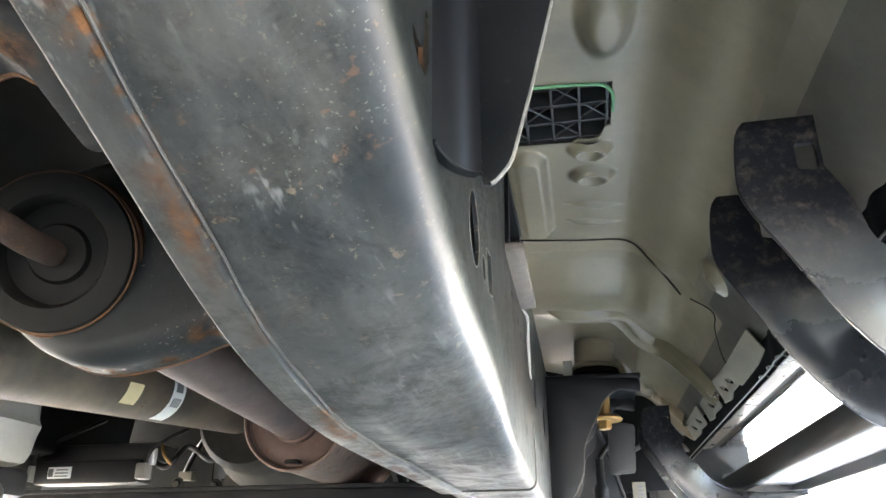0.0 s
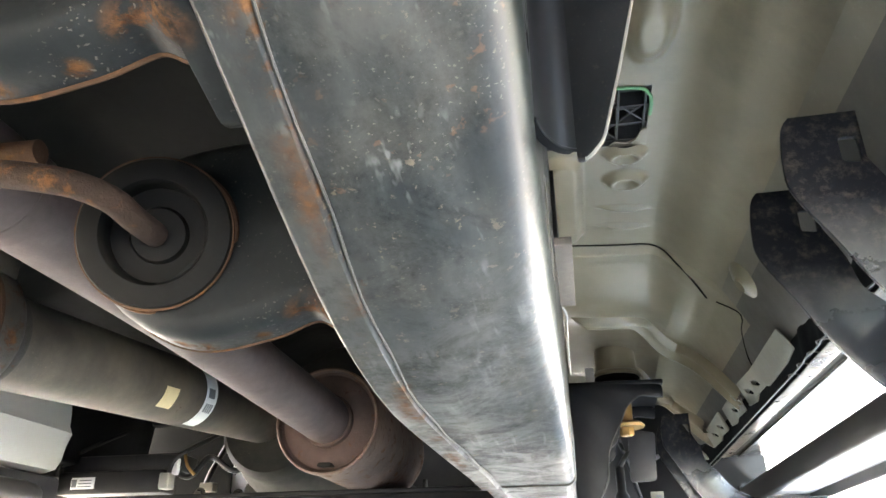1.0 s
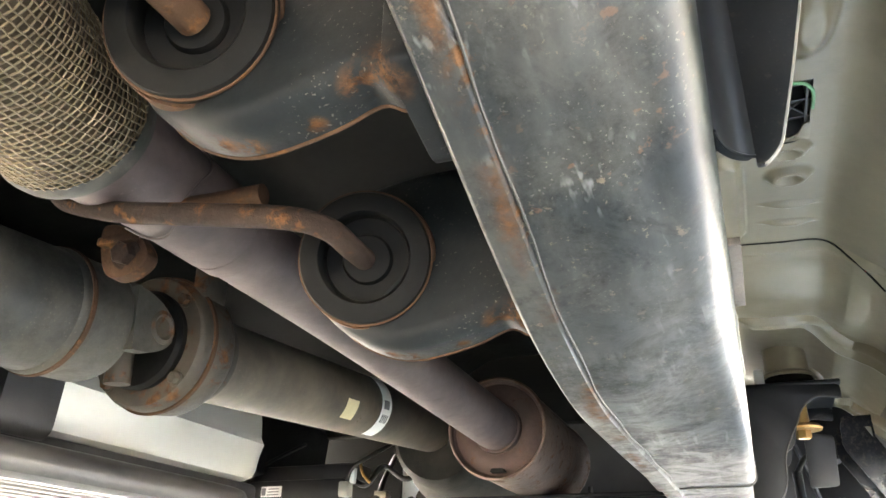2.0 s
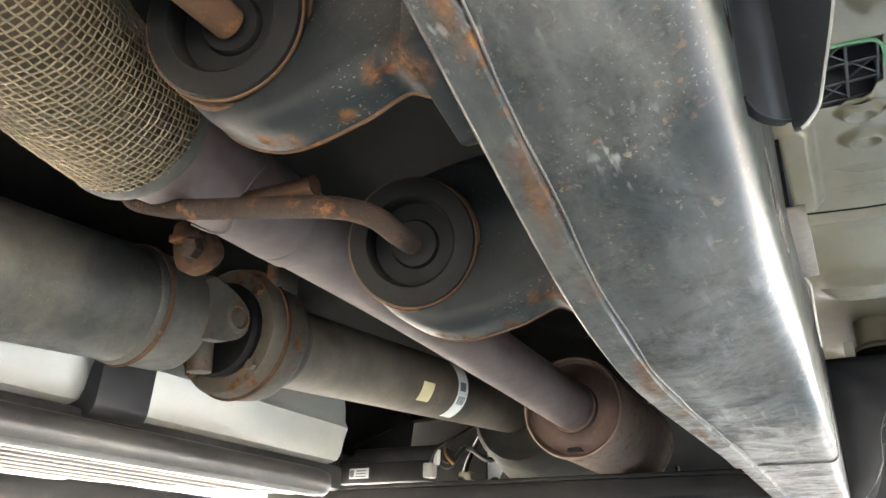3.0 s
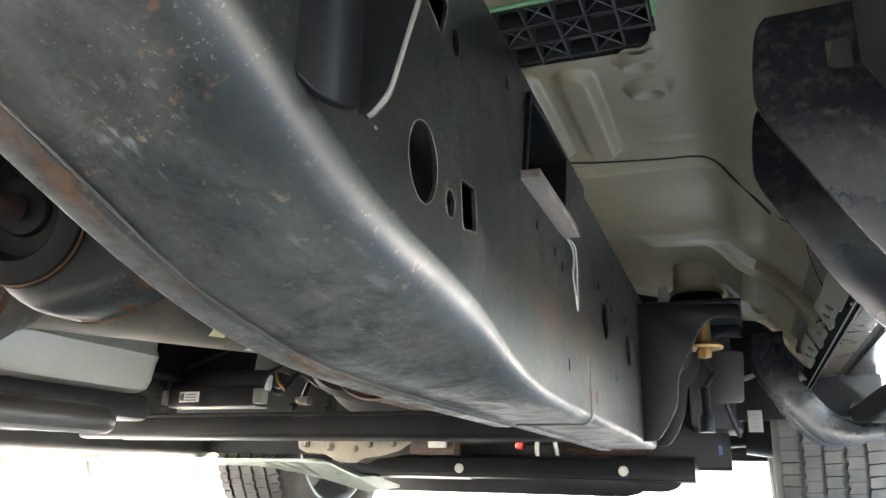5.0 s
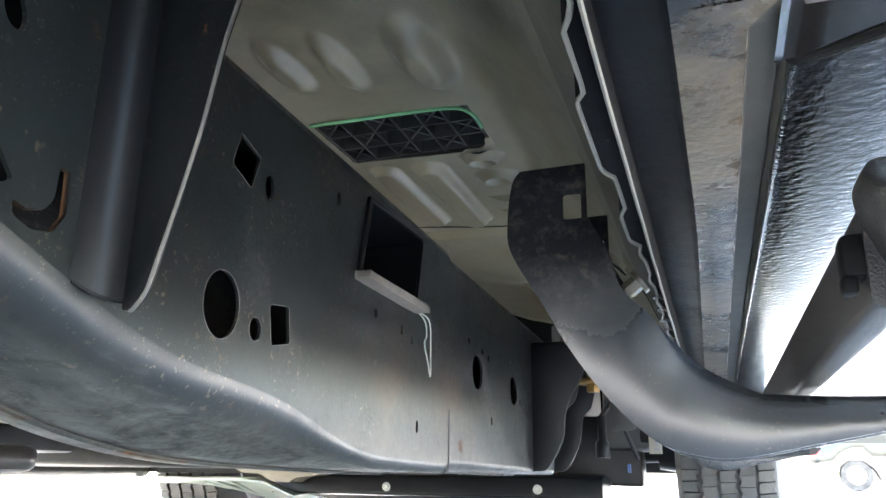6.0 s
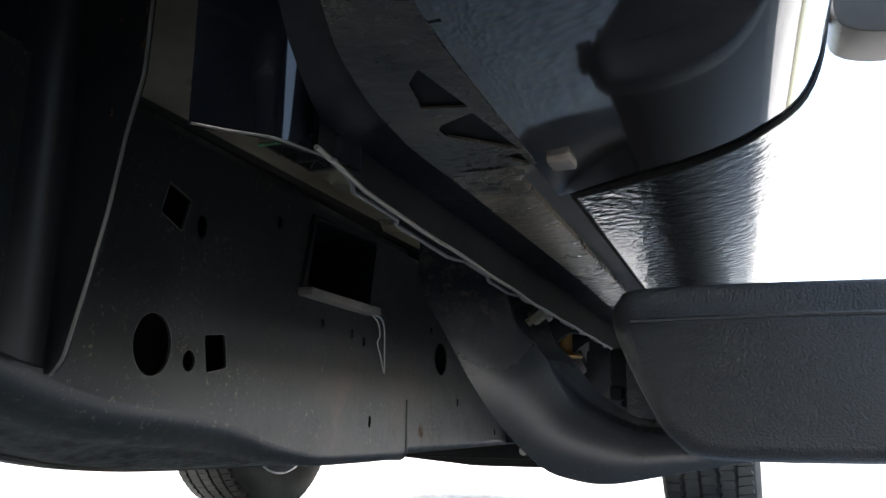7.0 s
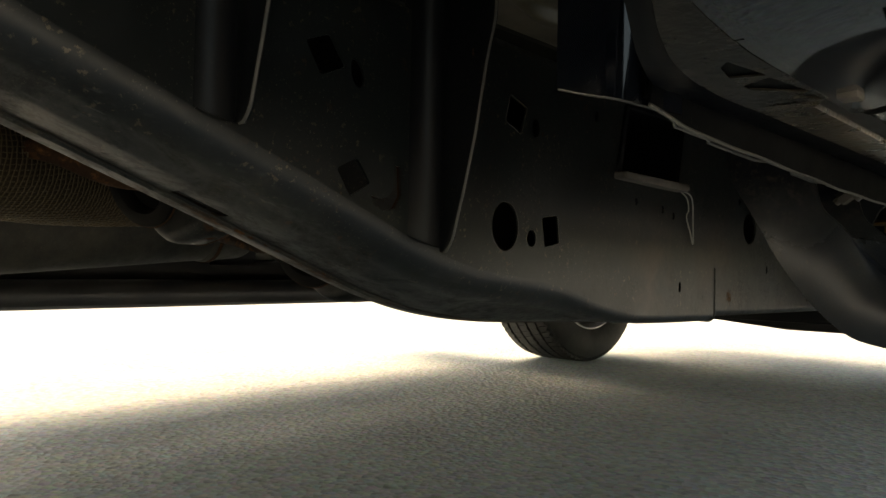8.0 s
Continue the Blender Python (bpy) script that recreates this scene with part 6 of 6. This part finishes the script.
part("web_edge", tube([(0.112, 1.459, 0.509), (0.07, 1.459, 0.514), (0.043, 1.459, 0.494), (0.03, 1.459, 0.468), (0.003, 1.459, 0.415), (-0.005, 1.459, 0.36), (-0.022, 1.459, 0.325)], 0.0011, 6), M_WELD, mount, "bare metal edge")
part("cushion", lathe([(0, 0), (0.045, 0), (0.049, 0.006), (0.045, 0.014), (0.049, 0.022), (0.045, 0.032), (0, 0.032)], (0.035, 1.57, 0.546), (0, 0, 1), 32), M_RUBBER, mount, "black rubber cushion")
part("cup", lathe([(0, 0), (0.049, 0), (0.051, 0.003), (0.049, 0.007), (0.042, 0.012), (0.040, 0.06), (0, 0.06)], (0.035, 1.57, 0.578), (0, 0, 1), 32), M_FLOOR, mount, "beige primed cup")
mb = part("mount_bolt", lathe([(0, 0), (0.034, 0), (0.036, 0.004), (0.030, 0.010), (0.014, 0.012), (0.014, 0.07), (0, 0.07)], (0.043, 1.545, 0.470), (0, 0, 1), 28), M_GOLD, mount, "yellow zinc mount bolt and washer")
part("bolt_head", hexbolt((0.043, 1.545, 0.470), (0, 0, -1), 0.014, 0.016), M_GOLD, mb)
part("side_clip", box(-0.030, -0.012, 1.50, 1.53, 0.552, 0.585, 0.003), M_WIRE, mount, "pale plastic clip")
TAG = (0.110, 0.141, 0.345, 0.394)
liner = thing("wheel_liner", (0.15, 1.95, 0.5), "black plastic wheel arch liner with wiring behind", "wheel liner")
part("panel", box(-0.06, 0.40, 2.86, 2.88, 0.30, 0.90, 0.006), M_BLACK, liner)
part("dust_shield", prism(rounded([(0.05, 0.385), (0.105, 0.388), (0.112, 0.49), (0.055, 0.50)], 0.008), 1.72, 1.725, "y", 0.001), M_BLACK, liner)
part("stay_rod", tube([(0.03, 1.76, 0.50), (0.06, 1.83, 0.42), (0.09, 1.90, 0.33)], 0.005, 8), M_PLATE, liner)
part("valve", lathe([(0, 0), (0.016, 0), (0.016, 0.03), (0.010, 0.04), (0.010, 0.09), (0, 0.09)], (0.03, 1.74, 0.33), (0, 0, 1), 18), M_PLATE, liner, "dark metal fitting")
part("hose", tube([(0.03, 1.74, 0.42), (0.06, 1.78, 0.46), (0.10, 1.85, 0.45), (0.14, 2.0, 0.48)], 0.006, 8), M_BLACK, liner)
part("inner_panel", prism(rounded([(0.085, 0.372), (0.40, 0.385), (0.40, 0.70), (0.085, 0.70)], 0.01), 2.030, 2.036, "y", 0.001), M_PLATE, liner)
part("warning_tag", box(TAG[0], TAG[1], 1.988, 1.990, TAG[2], TAG[3], 0.0005), M_TAB, liner, "pale printed tag")
for k in range(4):
    zk = TAG[2] + (TAG[3] - TAG[2]) * (0.16 + 0.19 * k)
    part("tag_print", box(TAG[0] + 0.012, TAG[1] - 0.006, 1.9865, 1.9875, zk, zk + 0.005, 0.0), M_INK, liner)
part("blue_plug", box(0.034, 0.042, 2.18, 2.20, 0.300, 0.322, 0.002), M_BLUE, liner, "blue wiring plug")
part("mesh_block", box(-0.03, 0.10, 2.2, 2.5, 0.36, 0.62, 0.02), M_BLACK, liner)

# ---- bed above the rear and far sill, closing the underside ----
# Bed parts stay out of view; added to keep light off the underside.
bed = thing("bed_underside", (-0.5, -1.2, 0.8), "unseen pickup bed with dark ribbed underside, added to close off light", "pickup bed")
part("bed_side", box(-1.615, -1.60, -2.6, -0.10, 0.50, 1.15, 0.004), M_PAINT, bed)
part("tailgate", box(-1.60, 0.425, -2.62, -2.60, 0.50, 1.15, 0.004), M_PAINT, bed)
part("axle_beam", tube([(-1.5, -1.20, 0.40), (0.33, -1.20, 0.40)], 0.07, 20, smooth=False), M_PLATE, bed)
part("bed_floor", box(-1.40, 0.44, -2.6, 0.12, 0.80, 0.83, 0.005), M_SILL, bed)
for k in range(5):
    part("bed_beam", box(-1.38, 0.36, -2.4 + 0.5 * k, -2.3 + 0.5 * k, 0.74, 0.80, 0.006), M_SILL, bed)
# Front end set back so sky reflects as a streak on the sill end.
part("bed_side", box(0.43, 0.445, -2.6, -0.30, 0.50, 1.2, 0.005), M_PAINT, bed)
part("bed_front", box(-1.40, 0.43, 0.085, 0.10, 0.80, 1.2, 0.004), M_PAINT, bed)
part("far_bed_side", box(-1.41, -1.395, -2.6, 0.10, 0.62, 1.2, 0.005), M_PAINT, bed)
far = thing("far_sill", (-1.4, 1.0, 0.45), "black far sill and running board in shade", "cab side")
part("sill", prism(rounded([(-1.44, 0.46), (-1.30, 0.45), (-1.24, 0.46), (-1.22, 0.62), (-1.44, 0.66)], 0.012), 0.17, 1.95, "y", 0.003), M_GUARD, far)
part("far_board", prism(rounded([(-1.62, 0.275), (-1.46, 0.270), (-1.44, 0.282), (-1.44, 0.335), (-1.61, 0.345)], 0.012), 0.26, 2.05, "y", 0.003), M_BAR, far)
part("far_arm", prism(rounded([(-1.48, 0.27), (-1.30, 0.26), (-1.23, 0.31), (-1.18, 0.50), (-1.24, 0.52), (-1.29, 0.34), (-1.48, 0.29)], 0.015), 0.54, 0.67, "y", 0.002), M_STEP, far)
body_top = thing("pickup_hood", (-0.5, 1.0, 1.2), "gloss black pickup roof and hood above the underbody", "pickup hood")
part("cab_roof", box(-1.30, 0.30, 0.2, 1.9, 1.78, 1.82, 0.02), M_PAINT, body_top)
part("far_side", box(-1.42, -1.40, 0.17, 1.9, 0.62, 1.2, 0.006), M_PAINT, body_top)
part("hood", box(-1.35, 0.35, 1.95, 3.35, 1.05, 1.10, 0.02), M_PAINT, body_top)
part("front_bumper", box(-1.40, 0.40, 3.30, 3.45, 0.42, 1.0, 0.03), M_PAINT, body_top)
part("fender", prism(smooth_outline([(1.93, 0.60), (2.02, 0.78), (2.25, 0.92), (2.48, 0.95), (2.75, 0.90), (2.95, 0.75), (3.02, 0.55), (3.40, 0.55), (3.40, 1.05), (1.93, 1.05)], 3), 0.43, 0.445, "x", 0.003), M_PAINT, body_top)
part("far_fender", prism(smooth_outline([(1.93, 0.60), (2.02, 0.78), (2.25, 0.92), (2.48, 0.95), (2.75, 0.90), (2.95, 0.75), (3.02, 0.55), (3.40, 0.55), (3.40, 1.05), (1.93, 1.05)], 3), -1.42, -1.405, "x", 0.003), M_PAINT, body_top)
part("engine", box(-0.95, -0.15, 2.5, 3.1, 0.36, 0.95, 0.05), M_BLACK, body_top, "dark engine block")
part("firewall", box(-1.38, 0.34, 1.93, 1.97, 0.60, 1.1, 0.01), M_NEARBLACK, body_top)
mirror = thing("side_mirror", (0.75, 1.78, 1.30), "black folding side mirror on its arm", "mirror")
part("housing", prism(smooth_outline([(0.65, 1.20), (0.635, 1.28), (0.65, 1.44), (0.72, 1.47), (0.86, 1.46), (0.88, 1.32), (0.85, 1.20), (0.75, 1.17)], 4), 1.70, 1.86, "y", 0.02, 3), M_BAR, mirror)
part("arm", tube([(0.39, 1.80, 1.15), (0.52, 1.79, 1.22), (0.68, 1.78, 1.30)], 0.022, 14), M_BAR, mirror)


# ---- far surroundings ----
def parked_car(at):
    ob = thing("parked_car", at, "dark grey parked car seen from its side", "car")
    x, y = at[0], at[1]
    side = [(-0.2, 0.28), (0.25, 0.24), (0.35, 0.45), (0.55, 0.62), (0.85, 0.62), (1.05, 0.45), (1.15, 0.22), (2.9, 0.22), (3.0, 0.45), (3.2, 0.62), (3.5, 0.62), (3.7, 0.45), (3.8, 0.24), (4.2, 0.30), (4.25, 0.70), (3.6, 0.92), (2.9, 1.0), (2.3, 1.42), (0.9, 1.45), (0.2, 1.02), (-0.2, 0.92)]
    part("body", prism([(x + a, b) for a, b in side], y, y + 1.75, "y", 0.04, 2), M_CARPAINT, ob)
    part("window", prism([(x + a, b) for a, b in ((0.45, 1.0), (0.95, 1.36), (2.2, 1.35), (2.7, 1.0))], y - 0.004, y + 0.01, "y", 0.0), M_GLASS, ob)
    part("tail_lamp", box(x - 0.21, x + 0.05, y - 0.02, y + 0.05, 0.70, 0.85, 0.02), M_LAMP, ob, "red tail lamp")
    for wx in (0.7, 3.35):
        w = part("wheel", lathe([(0.20, -0.10), (0.31, -0.10), (0.33, -0.07), (0.33, 0.07), (0.31, 0.10), (0.2, 0.10)], (x + wx, y + 0.12, 0.33), (0, 1, 0), 32, closed=True), M_TYRE, ob)
        part("rim", lathe([(0, -0.09), (0.06, -0.09), (0.21, -0.06), (0.21, 0.06), (0, 0.06)], (x + wx, y + 0.12, 0.33), (0, 1, 0), 24), M_RIM, w, "silver rim")
    return ob


parked_car((2.35, 19.0, 0.0))


def shrub(at, h, seed):
    ob = thing("shrub", at, "leafy green shrub far across the lot", "shrub", "far shrubs")
    rnd = random.Random(seed)
    trunk = bmesh.new()
    tips = []
    for k in range(6):
        a, r = rnd.uniform(0, 6.28), rnd.uniform(0.15, 0.4) * h
        tip = Vector((at[0] + r * math.cos(a), at[1] + r * math.sin(a), h * rnd.uniform(0.55, 0.9)))
        tube([at, Vector(at).lerp(tip, 0.5) + Vector((0, 0, 0.1 * h)), tip], lambda t: 0.03 * h * (1 - 0.8 * t), 6, trunk)
        tips.append(tip)
    part("trunk", trunk, M_BARK, ob)
    crown = bmesh.new()
    for k in range(500):
        c = rnd.choice(tips) + Vector((rnd.gauss(0, 0.17), rnd.gauss(0, 0.17), rnd.gauss(0, 0.15))) * h
        s = 0.06 * h
        n1 = Vector((rnd.gauss(0, 1), rnd.gauss(0, 1), rnd.gauss(0, 1))).normalized()
        n2 = n1.orthogonal().normalized()
        q = [c + n1 * s, c + n2 * s * 0.5, c - n1 * s, c - n2 * s * 0.5]
        crown.faces.new([crown.verts.new(v) for v in q])
    part("crown", crown, M_LEAF, ob)
    return ob


for i, (sx, sy, sh) in enumerate(((-13.5, 17.0, 1.6), (-11.0, 17.5, 1.3), (-8.2, 18.0, 1.2), (-15.5, 15.5, 1.9), (-19, 15, 2.0))):
    shrub((sx, sy, 0.0), sh, 11 + i)
post = thing("sign_post", (-12.5, 12.0, 0.0), "grey post with a small square box", "sign post")
part("pole", tube([(-12.5, 12.0, 0.0), (-12.5, 12.0, 1.4)], 0.03, 10, smooth=False), M_GREYPOST, post)
part("box", box(-12.7, -12.3, 11.9, 12.1, 1.2, 1.5, 0.02), M_GREYPOST, post)
